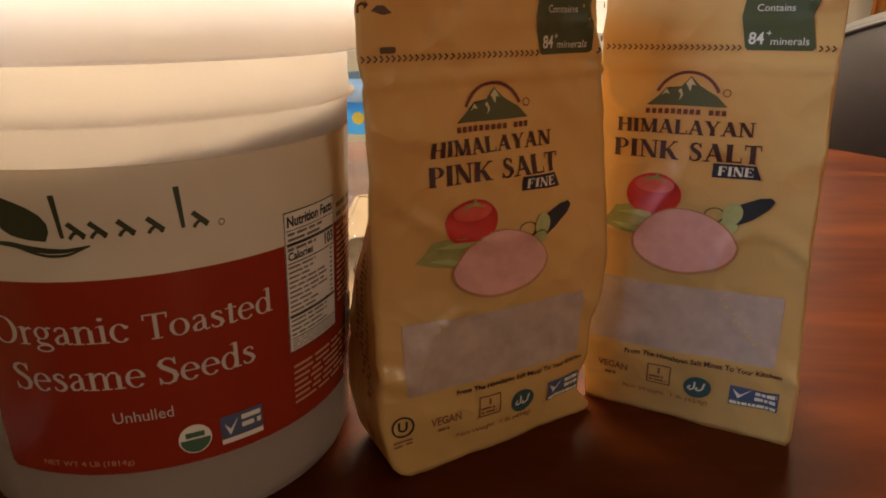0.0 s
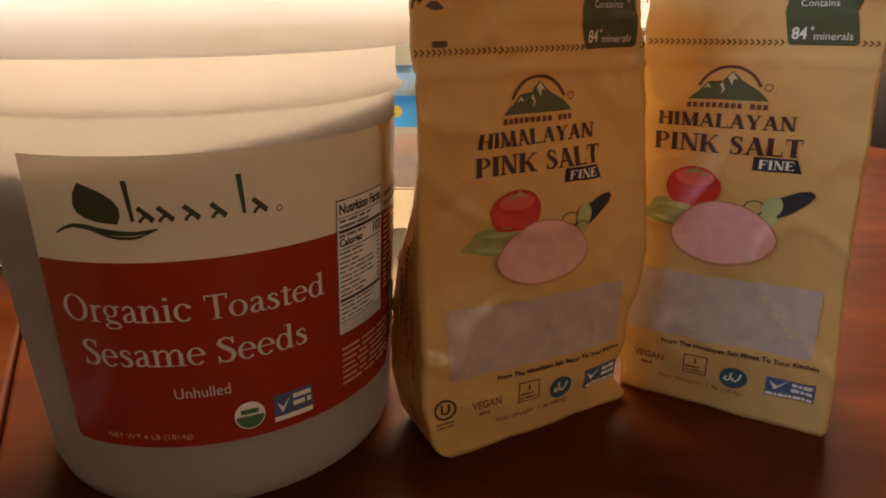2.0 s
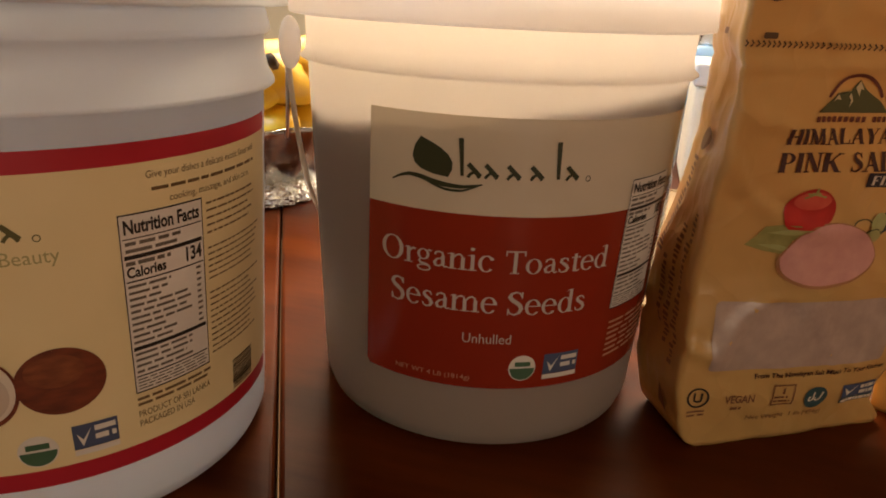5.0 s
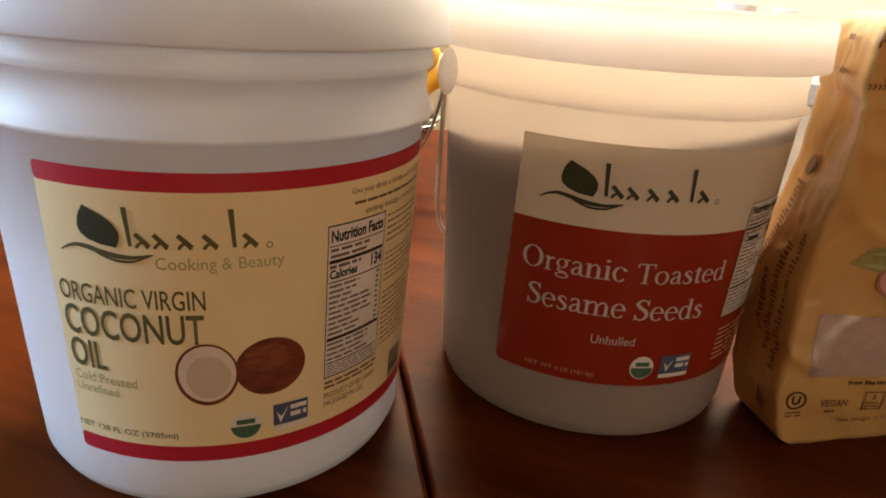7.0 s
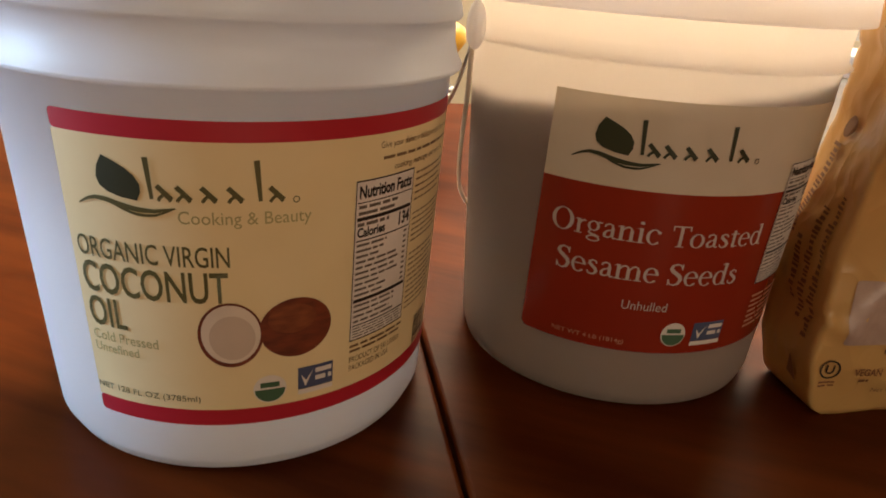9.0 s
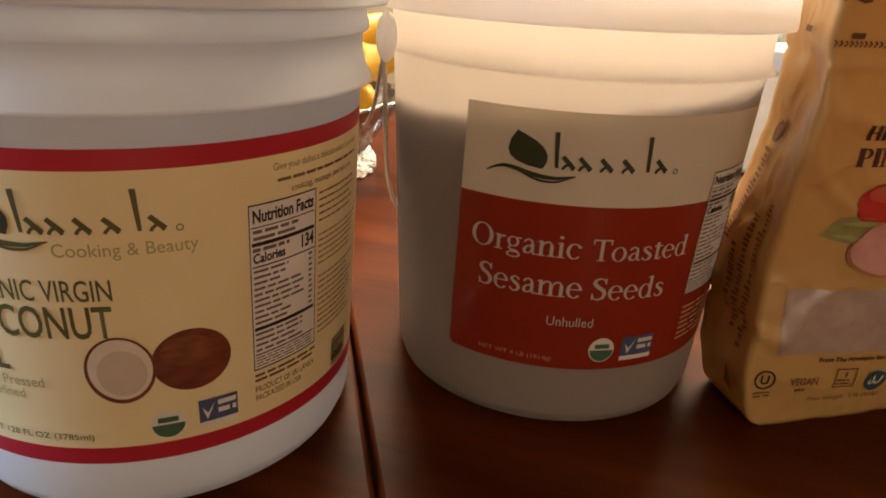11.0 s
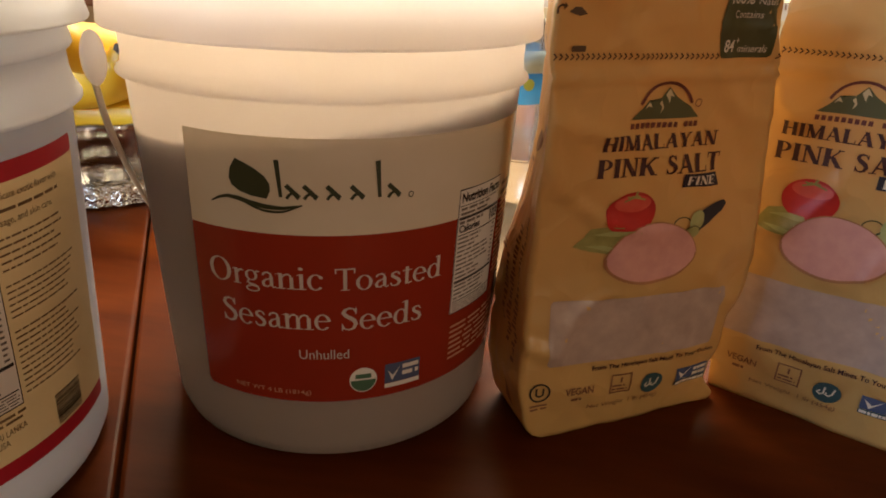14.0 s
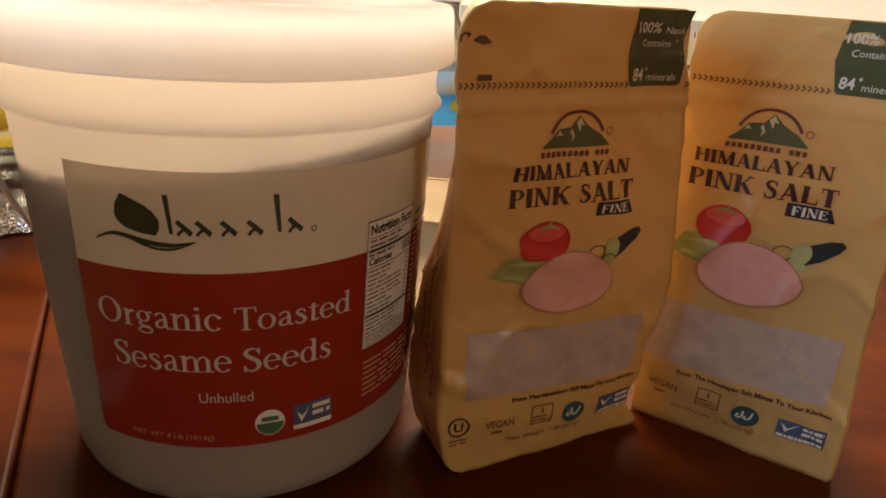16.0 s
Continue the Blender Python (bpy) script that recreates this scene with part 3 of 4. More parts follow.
def nutrition(on, b, u0, u1, v0, v1, number):
    """The nutrition panel, whose headings can be read and whose small lines cannot."""
    h, w = v1 - v0, u1 - u0
    p = printed("nutrition_panel", rect(u0, u1, v0, v1), on, 0.0004, M_PANEL, b, "white nutrition panel with black rules")
    k = rect(u0, u1, v1 - 0.008 * h, v1)
    rect(u0, u1, v0, v0 + 0.008 * h, k)
    rect(u0, u0 + 0.012 * w, v0, v1, k)
    rect(u1 - 0.012 * w, u1, v0, v1, k)
    for c, t in ((0.872, 0.006), (0.775, 0.022), (0.645, 0.008), (0.265, 0.022), (0.10, 0.008)):
        rect(u0 + 0.03 * w, u1 - 0.03 * w, v0 + (c - t / 2) * h, v0 + (c + t / 2) * h, k)
    printed("rule_pattern", k, on, 0.00055, M_BLACK, p)
    at = lambda a, c: (u0 + a * w, v0 + c * h)
    for words, a0, a1, c0, c1, bold in (("Nutrition Facts", 0.05, 0.95, 0.895, 0.97, 0.03), ("Calories", 0.04, 0.48, 0.665, 0.725, 0.03),
                                        (number, 0.74, 0.96, 0.672, 0.755, 0.03)):
        printed("heading", lettering(words, u0 + a0 * w, u0 + a1 * w, v0 + c0 * h, v0 + c1 * h, bold), on, 0.0006, M_BLACK, p)
    small = bars(u0 + 0.05 * w, u0 + 0.75 * w, v0 + 0.79 * h, v0 + 0.865 * h, 2, 0.5, seed=4, words=3)
    bars(u0 + 0.04 * w, u0 + 0.6 * w, v0 + 0.725 * h, v0 + 0.76 * h, 1, 0.6, small, 7, words=3)
    bars(u0 + 0.04 * w, u0 + 0.78 * w, v0 + 0.285 * h, v0 + 0.635 * h, 10, 0.42, small, 5, 0.55, 4)
    bars(u0 + 0.87 * w, u0 + 0.95 * w, v0 + 0.285 * h, v0 + 0.635 * h, 10, 0.42, small, 6, 0.2, 1)
    bars(u0 + 0.04 * w, u0 + 0.85 * w, v0 + 0.11 * h, v0 + 0.25 * h, 4, 0.42, small, 8, 0.5, 4)
    bars(u0 + 0.04 * w, u0 + 0.97 * w, v0 + 0.015 * h, v0 + 0.09 * h, 4, 0.4, small, 9, 0.1, 6)
    printed("small_print", small, on, 0.00055, M_GREYINK, p)
    return p


def barcode(on, b, u0, u1, v0, v1, seed):
    rnd = random.Random(seed)
    bm = bmesh.new()
    v = v0
    while v < v1:
        t = rnd.uniform(0.02, 0.07) * (v1 - v0)
        rect(u0, u1, v, min(v + t, v1), bm)
        v += t + rnd.uniform(0.02, 0.05) * (v1 - v0)
    return tagged(printed("barcode", bm, on, 0.0006, M_BLACK, b), kind="stuff")


def sesame_bucket():
    R, S = 0.0775, 0.045
    on = on_cone(R, S)
    r = lambda z: R + S * (z - 0.1)
    b = tagged(empty("sesame_bucket", pose(0, 0, 0)), "translucent plastic bucket of sesame seeds with a cream and red label", "bucket")
    wall = [(0, 0.0035), (0.060, 0.0035), (0.0655, 0.0012), (0.0685, 0.0), (0.0712, 0.0012), (r(0.007) - 0.0002, 0.007), (r(0.03), 0.03), (r(0.08), 0.08),
            (r(0.1445), 0.1445), (r(0.145) + 0.0024, 0.1450), (r(0.146) + 0.0031, 0.1456), (r(0.146) + 0.0028, 0.1463), (r(0.148) + 0.0010, 0.1476),
            (r(0.152) + 0.0002, 0.1525), (r(0.172), 0.172), (r(0.172) - 0.0018, 0.172), (r(0.15) - 0.0018, 0.15), (r(0.03) - 0.0018, 0.03), (r(0.008) - 0.003, 0.006), (0, 0.006)]
    part("tub", lathe(wall, 128), M_NATURAL, b, smooth=True)

    def heap(rr, z, a):
        if z < 0.1:
            return rr, z
        d = math.degrees(a) if a < math.pi else math.degrees(a) - 360
        level = 0.1345 + 0.0105 * math.sin(radians(d - 18)) + 0.0012 * noise.noise((3 * math.sin(a), 3 * math.cos(a), rr * 40))
        return rr, level + 0.004 * (1 - rr / 0.076)
    seeds = lathe([(0, 0.0075), (r(0.01) - 0.0045, 0.0075), (r(0.03) - 0.0024, 0.03), (r(0.12) - 0.0024, 0.09), (r(0.135) - 0.0024, 0.13), (0.05, 0.13), (0.02, 0.13), (0, 0.1365)], 128, wobble=heap)
    part("sesame_seeds", seeds, M_SEEDS, b, "toasted brown sesame seeds seen through the plastic")
    q = 0.0862
    lid = [(0, 0.1755), (0.068, 0.1755), (0.0705, 0.1795), (0.073, 0.1822), (0.0800, 0.1830), (0.0838, 0.1825), (q - 0.0012, 0.1812), (q - 0.0006, 0.1785), (q - 0.0002, 0.172), (q + 0.0006, 0.1630), (q + 0.0002, 0.1621),
           (q - 0.0010, 0.1618), (q - 0.0016, 0.164), (q - 0.0022, 0.172), (0.0795, 0.1765), (0.071, 0.1738), (0, 0.1738)]
    part("lid", lathe(lid, 128), M_LID, b, smooth=True)
    for th in (-45.7, 134.3):
        ear = bmesh.new()
        a = radians(th)
        bmesh.ops.create_uvsphere(ear, u_segments=20, v_segments=14, radius=1.0, matrix=Matrix.Translation((0.0900 * math.sin(a), -0.0900 * math.cos(a), 0.1520)) @
                                  Matrix.Rotation(a, 4, "Z") @ Matrix.Diagonal((0.0030, 0.0042, 0.0095, 1)))
        part("ear", ear, M_LID, b, smooth=True)
    knots = [(-0.0655, -0.0632, 0.1500), (-0.0662, -0.0600, 0.1360), (-0.0680, -0.0540, 0.1240), (-0.0735, -0.0380, 0.1030), (-0.0800, -0.0170, 0.0800), (-0.0860, 0.0120, 0.0560),
             (-0.0800, 0.0400, 0.0360), (-0.0580, 0.0680, 0.0270), (-0.0250, 0.0850, 0.0330), (0.0100, 0.0880, 0.0560), (0.0400, 0.0790, 0.0950), (0.0600, 0.0670, 0.1350), (0.0648, 0.0636, 0.1500)]
    pts = [Vector(k) for k in knots]
    for _ in range(2):  # corner cutting rounds the bends
        pts = [pts[0]] + [p for a, c in zip(pts, pts[1:]) for p in (a.lerp(c, 0.25), a.lerp(c, 0.75))] + [pts[-1]]
    part("bail_wire", tube(pts, 0.0011, 8), M_COATED, b, smooth=True)
    back = [Vector((-0.0660, -0.0625, 0.1440)).lerp(Vector((-0.0930, -0.0150, 0.1060)), t) + Vector((0, 0, -0.006 * math.sin(math.pi * t))) for t in np.linspace(0, 1, 9)]
    part("bail_end", tube(back, 0.0008, 8), M_STEEL, b, "bare wire end", smooth=True)
    # label, its left edge a little slanted
    edge = lambda z: -20.6 - 4.0 * (0.134 - z) / 0.105

    def sheet(z0, z1, end, corner_low):
        bm = bmesh.new()
        n = 6
        pts = [(edge(z0) + (1.2 if corner_low else 0), z0), (end, z0), (end, z1), (edge(z1), z1)]
        if corner_low:
            pts += [(edge(z0), z0 + 0.002)]
        return poly(pts, bm)
    lab = printed("label", sheet(0.0998, 0.1340, 112, False), on, 0.0002, M_CREAM, b, "cream and red paper label", 2.0)
    printed("red_field", sheet(0.0292, 0.0998, 112, True), on, 0.0002, M_RED, lab, "red lower field of the label", 2.0)
    logo(on, lab, -13.8, 36.4, 0.1085, 0.1275, M_LEAF, M_LEAF)
    printed("title_line", roman_word("Organic", -17.5, 14.6, 0.0788, 0.0882), on, 0.0005, M_TITLEPALE, lab)
    printed("title_line", roman_word("Toasted", 17.2, 48.8, 0.0784, 0.0872), on, 0.0005, M_TITLEPALE, lab)
    printed("title_line", roman_word("Sesame", -14.9, 16.5, 0.0622, 0.0720), on, 0.0005, M_TITLEPALE, lab)
    printed("title_line", roman_word("Seeds", 18.8, 42.9, 0.0617, 0.0712), on, 0.0005, M_TITLEPALE, lab)
    printed("subtitle", lettering("Unhulled", 7.4, 21.3, 0.0492, 0.0533), on, 0.0005, M_TITLEPALE, lab)
    printed("weight_line", lettering("NET WT 4 LB (1814g)", -13.0, 10.2, 0.0322, 0.0349), on, 0.0005, M_DIMINK, lab)
    seals(on, lab, 25.4, 0.0386, 31.9, 0.0352, 11.4)
    nutrition(on, lab, 53.6, 75.0, 0.0585, 0.1113, "103")
    printed("small_print", bars(77, 100, 0.066, 0.0985, 14, 0.45, seed=11, words=4), on, 0.0005, M_DIMINK, lab)
    printed("small_print", bars(54.5, 100, 0.036, 0.0535, 7, 0.4, seed=12, words=6, ragged=0.5), on, 0.0005, M_DIMINK, lab)
    printed("small_print", bars(77, 100, 0.1005, 0.1080, 2, 0.5, seed=13, words=3), on, 0.0005, M_GREYINK, lab)
    printed("barcode_panel", rect(84, 96, 0.0445, 0.062), on, 0.0006, M_PANEL, lab)
    barcode(on, lab, 85, 95, 0.0455, 0.061, 5)
    return b


sesame_bucket()


def coconut_bucket():
    R, S = 0.0798, 0.0411
    on = on_cone(R, S)
    r = lambda z: R + S * (z - 0.1)
    b = tagged(empty("coconut_oil_bucket", pose(-0.1459, -0.1041, 0)), "opaque white plastic bucket with a buff and crimson coconut oil label", "bucket")
    wall = [(0, 0.0035), (0.062, 0.0035), (0.0672, 0.0012), (0.070, 0.0), (0.0732, 0.0014), (r(0.007) - 0.0002, 0.007), (r(0.03), 0.03), (r(0.08), 0.08),
            (r(0.1365), 0.1365), (r(0.137) + 0.0030, 0.1370), (r(0.138) + 0.0040, 0.1378), (r(0.139) + 0.0039, 0.1390), (r(0.143) + 0.0018, 0.1425), (r(0.148) + 0.0004, 0.1475),
            (r(0.154), 0.1545), (r(0.155) + 0.0018, 0.1552), (r(0.156) + 0.0024, 0.1562), (r(0.158) + 0.0020, 0.1585), (r(0.164) + 0.0004, 0.164), (r(0.175), 0.175),
            (r(0.175) - 0.002, 0.175), (r(0.03) - 0.002, 0.03), (r(0.008) - 0.003, 0.006), (0, 0.006)]
    part("tub", lathe(wall, 128), M_WHITE, b, smooth=True)
    q = 0.0905
    lid = [(0, 0.176), (0.072, 0.176), (0.0745, 0.181), (0.077, 0.184), (0.0835, 0.1845), (0.0868, 0.183), (q - 0.0020, 0.179), (q - 0.0006, 0.171), (q + 0.0008, 0.1655), (q + 0.0004, 0.1645),
           (q - 0.0016, 0.1650), (q - 0.0022, 0.168), (0.0855, 0.1795), (0.079, 0.181), (0.075, 0.1745), (0, 0.1745)]
    part("lid", lathe(lid, 128), M_WHITE, b, smooth=True)
    lab = printed("label", rect(-6.6, 112, 0.0290, 0.1222), on, 0.0002, M_BUFF, b, "buff paper label between crimson bands", 2.0)
    printed("crimson_band", rounded(-6.6, 112, 0.1222, 0.1283, 1.2, 0.0016), on, 0.0002, M_CRIMSON, lab, "", 2.0)
    printed("crimson_band", rounded(-6.6, 112, 0.0226, 0.0290, 1.2, 0.0016), on, 0.0002, M_CRIMSON, lab, "", 2.0)
    logo(on, lab, -1.7, 44.0, 0.0995, 0.1180, M_LEAF, M_OLIVE)
    printed("tagline", lettering("Cooking & Beauty", 20.5, 48.4, 0.0958, 0.1012), on, 0.0005, M_OLIVELIGHT, lab)
    printed("title_line", lettering("ORGANIC VIRGIN", -4.6, 30.5, 0.0828, 0.0898, 0.006), on, 0.0005, M_OLIVE, lab)
    printed("title_line", lettering("COCONUT", -4.6, 29.9, 0.0702, 0.0812, 0.012), on, 0.0005, M_OLIVE, lab)
    printed("title_line", lettering("OIL", -4.6, 5.6, 0.0577, 0.0687, 0.012), on, 0.0005, M_OLIVE, lab)
    printed("subtitle", lettering("Cold Pressed", -4.6, 12.8, 0.0523, 0.0560), on, 0.0005, M_OLIVELIGHT, lab)
    printed("subtitle", lettering("Unrefined", -4.6, 7.6, 0.0478, 0.0512), on, 0.0005, M_OLIVELIGHT, lab)
    printed("volume_line", lettering("NET 128 FL OZ (3785ml)", -6.0, 21.6, 0.0318, 0.0348), on, 0.0005, M_OLIVE, lab)
    printed("coconut_picture", oval(45.0, 0.0592, 8.8, 0.0112), on, 0.0005, M_COCONUT, lab)
    # Lighter oval: the highlight painted on top of the pictured coconut.
    printed("coconut_highlight", oval(44.0, 0.0630, 5.8, 0.0054), on, 0.0007, M_HUSKLIGHT, lab)
    printed("half_coconut_picture", oval(29.7, 0.0585, 7.4, 0.0120), on, 0.0007, M_COCONUT, lab)
    printed("half_coconut_flesh", oval(29.8, 0.0590, 6.7, 0.0109), on, 0.0009, M_FLESH, lab)
    printed("half_coconut_hollow", oval(30.1, 0.0578, 5.2, 0.0082), on, 0.0011, M_FLESHIN, lab)
    seals(on, lab, 38.3, 0.0363, 45.3, 0.0340, 9.4)
    nutrition(on, lab, 59.4, 79.2, 0.0480, 0.1077, "134")
    printed("paragraph", lettering("Give your dishes a delicate exotic flavor with", 66, 101, 0.1166, 0.1196), on, 0.0005, M_PRINTBROWN, lab)
    printed("paragraph", bars(67, 101, 0.1127, 0.1152, 1, 0.42, seed=21, words=9, ragged=0), on, 0.0005, M_PRINTBROWN, lab)
    printed("paragraph", lettering("cooking, massage, and skin care.", 71, 98, 0.1086, 0.1115), on, 0.0005, M_PRINTBROWN, lab)
    for i, (z0, z1, n, words) in enumerate(((0.094, 0.1065, 5, 9), (0.078, 0.091, 6, 9), (0.050, 0.075, 11, 9))):
        printed("small_print", bars(80.5, 104, z0, z1, n, 0.27, seed=30 + i, words=words), on, 0.0005, M_PRINTBROWN, lab)
    printed("origin_line", lettering("PRODUCT OF SRI LANKA", 59.6, 79.0, 0.0390, 0.0414), on, 0.0005, M_PRINTBROWN, lab)
    printed("origin_line", lettering("PACKAGED IN USA", 59.6, 74.0, 0.0355, 0.0379), on, 0.0005, M_PRINTBROWN, lab)
    printed("small_print", bars(59.6, 82, 0.0428, 0.0468, 2, 0.5, seed=41, words=5), on, 0.0005, M_PRINTBROWN, lab)
    barcode(on, lab, 88, 98, 0.0305, 0.043, 8)
    return b


coconut_bucket()


# ---- salt pouches ----
def capital(c):
    """One roman capital with slab feet in a unit box, and its width."""
    bm = bmesh.new()
    T, t, f = 0.255, 0.085, 0.065
    wide = {"I": 0.42, "M": 1.08, "A": 0.95, "L": 0.78, "P": 0.78, "S": 0.66, "T": 0.86, "Y": 0.92, "H": 0.95, "N": 0.95, "K": 0.95, "F": 0.80, "E": 0.84}[c]

    def foot(x, low=True, top=True, w=0.33):
        for on, z in ((low, 0.0), (top, 1.0 - f)):
            if on:
                rect(x - w / 2, x + w / 2, z, z + f, bm)

    def stem(x, w=T, low=True, top=True, z0=0.0, z1=1.0):
        rect(x - w / 2, x + w / 2, z0, z1, bm)
        foot(x, low, top)

    def slope(x0, z0, x1, z1, w):
        poly([(x0 - w / 2, z0), (x0 + w / 2, z0), (x1 + w / 2, z1), (x1 - w / 2, z1)], bm)
    if c == "H":
        stem(0.19), stem(0.76), rect(0.19, 0.76, 0.47, 0.47 + t, bm)
    elif c == "I":
        stem(0.21)
    elif c == "M":
        stem(0.16, t), stem(0.90), slope(0.53, 0.02, 0.18, 1.0, T), slope(0.53, 0.02, 0.86, 1.0, t)
    elif c == "A":
        slope(0.14, 0, 0.47, 1.0, t), slope(0.78, 0, 0.47, 1.0, T), rect(0.24, 0.68, 0.30, 0.30 + t, bm), foot(0.14, top=False), foot(0.79, top=False)
    elif c == "L":
        stem(0.20), rect(0.20, 0.76, 0, t, bm), rect(0.71, 0.76, 0, 0.30, bm)
    elif c in "EF":
        stem(0.20, top=False), rect(0.07, 0.74, 1 - t, 1.0, bm), rect(0.69, 0.74, 0.72, 1.0, bm), rect(0.20, 0.56, 0.48, 0.48 + t, bm), rect(0.51, 0.56, 0.38, 0.66, bm)
        if c == "E":
            rect(0.20, 0.78, 0, t, bm), rect(0.73, 0.78, 0, 0.28, bm)
    elif c == "Y":
        slope(0.46, 0.42, 0.16, 1.0, T), slope(0.46, 0.42, 0.78, 1.0, t), stem(0.46, top=False, z1=0.48), foot(0.16, low=False), foot(0.78, low=False, w=0.26)
    elif c == "N":
        stem(0.17, t), stem(0.80, t, low=False), slope(0.76, 0, 0.18, 1.0, T)
    elif c == "P":
        stem(0.20), ring(0.36, 0.72, 0.38, 0.28, 0.19, 0.06, bm, -90, 90, 14), rect(0.2, 0.36, 0.44, 0.50, bm), rect(0.2, 0.36, 0.94, 1.0, bm)
    elif c == "K":
        stem(0.20), slope(0.30, 0.42, 0.76, 1.0, t), slope(0.78, 0, 0.42, 0.58, T), foot(0.76, low=False, w=0.26), foot(0.80, top=False)
    elif c == "S":
        stroke([(0.52, 0.80), (0.46, 0.93), (0.32, 0.97), (0.17, 0.90), (0.13, 0.76), (0.22, 0.63), (0.34, 0.54), (0.47, 0.44), (0.53, 0.28), (0.46, 0.10), (0.31, 0.03), (0.16, 0.07), (0.09, 0.22)],
               lambda k: 0.06 + 0.17 * math.sin(math.pi * k) ** 2, bm)
        rect(0.52, 0.57, 0.72, 0.98, bm), rect(0.05, 0.10, 0.02, 0.30, bm)
    elif c == "T":
        stem(0.43, top=False), rect(0.06, 0.80, 1 - t, 1.0, bm), rect(0.06, 0.11, 0.72, 1.0, bm), rect(0.75, 0.80, 0.72, 1.0, bm)
    return bm, wide


def capitals(put, words, u0, u1, v0, v1, ink=None, off=0.0005, shear=-0.04, name="title_letter"):
    """A line of roman capitals fitted into a box, one part a letter."""
    made = [(None, 0.42) if c == " " else capital(c) for c in words]
    k = (u1 - u0) / sum(w + 0.02 for _, w in made)
    u = u0
    for bm, w in made:
        if bm:
            for v in bm.verts:
                v.co = (u + v.co.x * k + shear * (v.co.y - 0.5) * (v1 - v0), v0 + v.co.y * (v1 - v0), 0)
            put(name, bm, off, ink or M_TITLE)
        u += (w + 0.02) * k


POUCH_DEPTH = lambda z: float(np.interp(z, (0, 0.06, 0.09, 0.12, 0.14, 0.152, 0.165, 0.19), (0.046, 0.045, 0.041, 0.034, 0.022, 0.010, 0.0006, 0.0006)))


def pouch(place, left, right, depth_of, lean, slope, bulge, art, seed, inset_of, label):
    """A stand-up pouch: front face in local x and z, its depth along local y. left, right: edges by height; art: shift of the print in x."""
    p = tagged(empty("salt_pouch", place), label, "pouch", "salt pouches")
    H = 0.187
    zs_l, xs_l = zip(*left)
    zs_r, xs_r = zip(*right)

    def front(x, z, off):
        l, r = np.interp(z, zs_l, xs_l), np.interp(z, zs_r, xs_r)
        t = min(max((x - l) / (r - l), 0), 1)
        full = math.sin(math.pi * min(max(z / 0.155, 0), 1)) ** 0.8
        belly = bulge * (4 * t * (1 - t)) ** 0.95 * full
        fold = 0.0014 * noise.noise((x * 34 + seed, z * 26, seed)) + 0.0009 * noise.noise((x * 80 + z * 60, z * 70, seed + 5))
        diagonal = abs(noise.noise((x * 22 + z * 14 + seed, z * 18 - x * 9, 9.0 + seed)))
        fold -= 0.0030 * max(0, 0.12 - diagonal) / 0.12 * (0.35 + 0.65 * (abs(t - 0.5) * 2) ** 2) * min(1, z / 0.03)
        zipper = 0.0015 * math.exp(-((z - 0.1535) / 0.0014) ** 2) + 0.0005 * math.exp(-((z - 0.171) / 0.0008) ** 2)
        return Vector((x, lean(z) + slope(z) * x - belly + fold - zipper - off, z))

    nx, nz, ns, nl = 44, 84, 8, 20
    crease_at = lambda z: float(np.interp(z, (0.02, 0.05, 0.10, 0.145, 0.16), (0.97, 0.86, 0.56, 0.34, 0.50)))

    def turned_in(f, z):
        """How far the folded side lies inside the front edge: nearly flat as far as its crease, then slanting in."""
        c = crease_at(z)
        return inset_of(z) * (0.55 * f / c if f < c else 0.55 + 0.45 * (f - c) / (1 - c))

    crinkle = lambda f, z: 0.0012 * math.sin(math.pi * f) * noise.noise((f * 9, z * 95, seed + 3)) * min(1, z / 0.03)
    bm = bmesh.new()
    rows = []
    for k in range(nz + 1):
        z = H * k / nz
        l, r = np.interp(z, zs_l, xs_l), np.interp(z, zs_r, xs_r)
        if z > H - 0.012:  # rounded top corners
            c = 0.010 * (1 - math.sqrt(max(0, 1 - ((z - (H - 0.012)) / 0.012) ** 2)))
            l, r = l + c, r - c * 0.3
        d = depth_of(z)
        loop = [front(l + (r - l) * i / nx, z, 0) for i in range(nx + 1)]
        fr, fl = loop[-1].y, loop[0].y
        tuck = 0.25 * d * min(1, max(0, (z - 0.02) / 0.05))
        inset = inset_of(z)
        rin = 0.25 * inset
        side = [(r - tuck * (1 - abs(2 * i / ns - 1)) - rin * i / ns + 0.0006, fr + d * i / ns) for i in range(1, ns)]
        loop += [Vector((x, y, z)) for x, y in side]
        loop += [Vector((r - rin + (l - r + inset + rin) * i / nx, fr + (fl - fr) * i / nx + d + 0.0008 + 0.10 * d * math.sin(math.pi * i / nx), z)) for i in range(nx + 1)]
        loop += [Vector((l + turned_in(1 - i / nl, z) - 0.0006 + crinkle(i / nl, z), fl + d - d * i / nl, z)) for i in range(1, nl)]
        rows.append([bm.verts.new(v) for v in loop])
    for a, b in zip(rows, rows[1:]):
        for i in range(len(a)):
            j = (i + 1) % len(a)
            bm.faces.new((a[i], a[j], b[j], b[i]))
    bm.faces.new(rows[0][::-1])
    bm.faces.new(rows[-1])
    bmesh.ops.recalc_face_normals(bm, faces=bm.faces)
    part("pouch_body", bm, M_KRAFT, p, smooth=True)
    fill, last = bmesh.new(), None
    for z in (0.003, 0.03, 0.06, 0.085, 0.10, 0.107):
        l, r, d = np.interp(z, zs_l, xs_l), np.interp(z, zs_r, xs_r), depth_of(z)
        y0 = max(front(l, z, 0).y, front(r, z, 0).y, lean(z)) + 0.0025
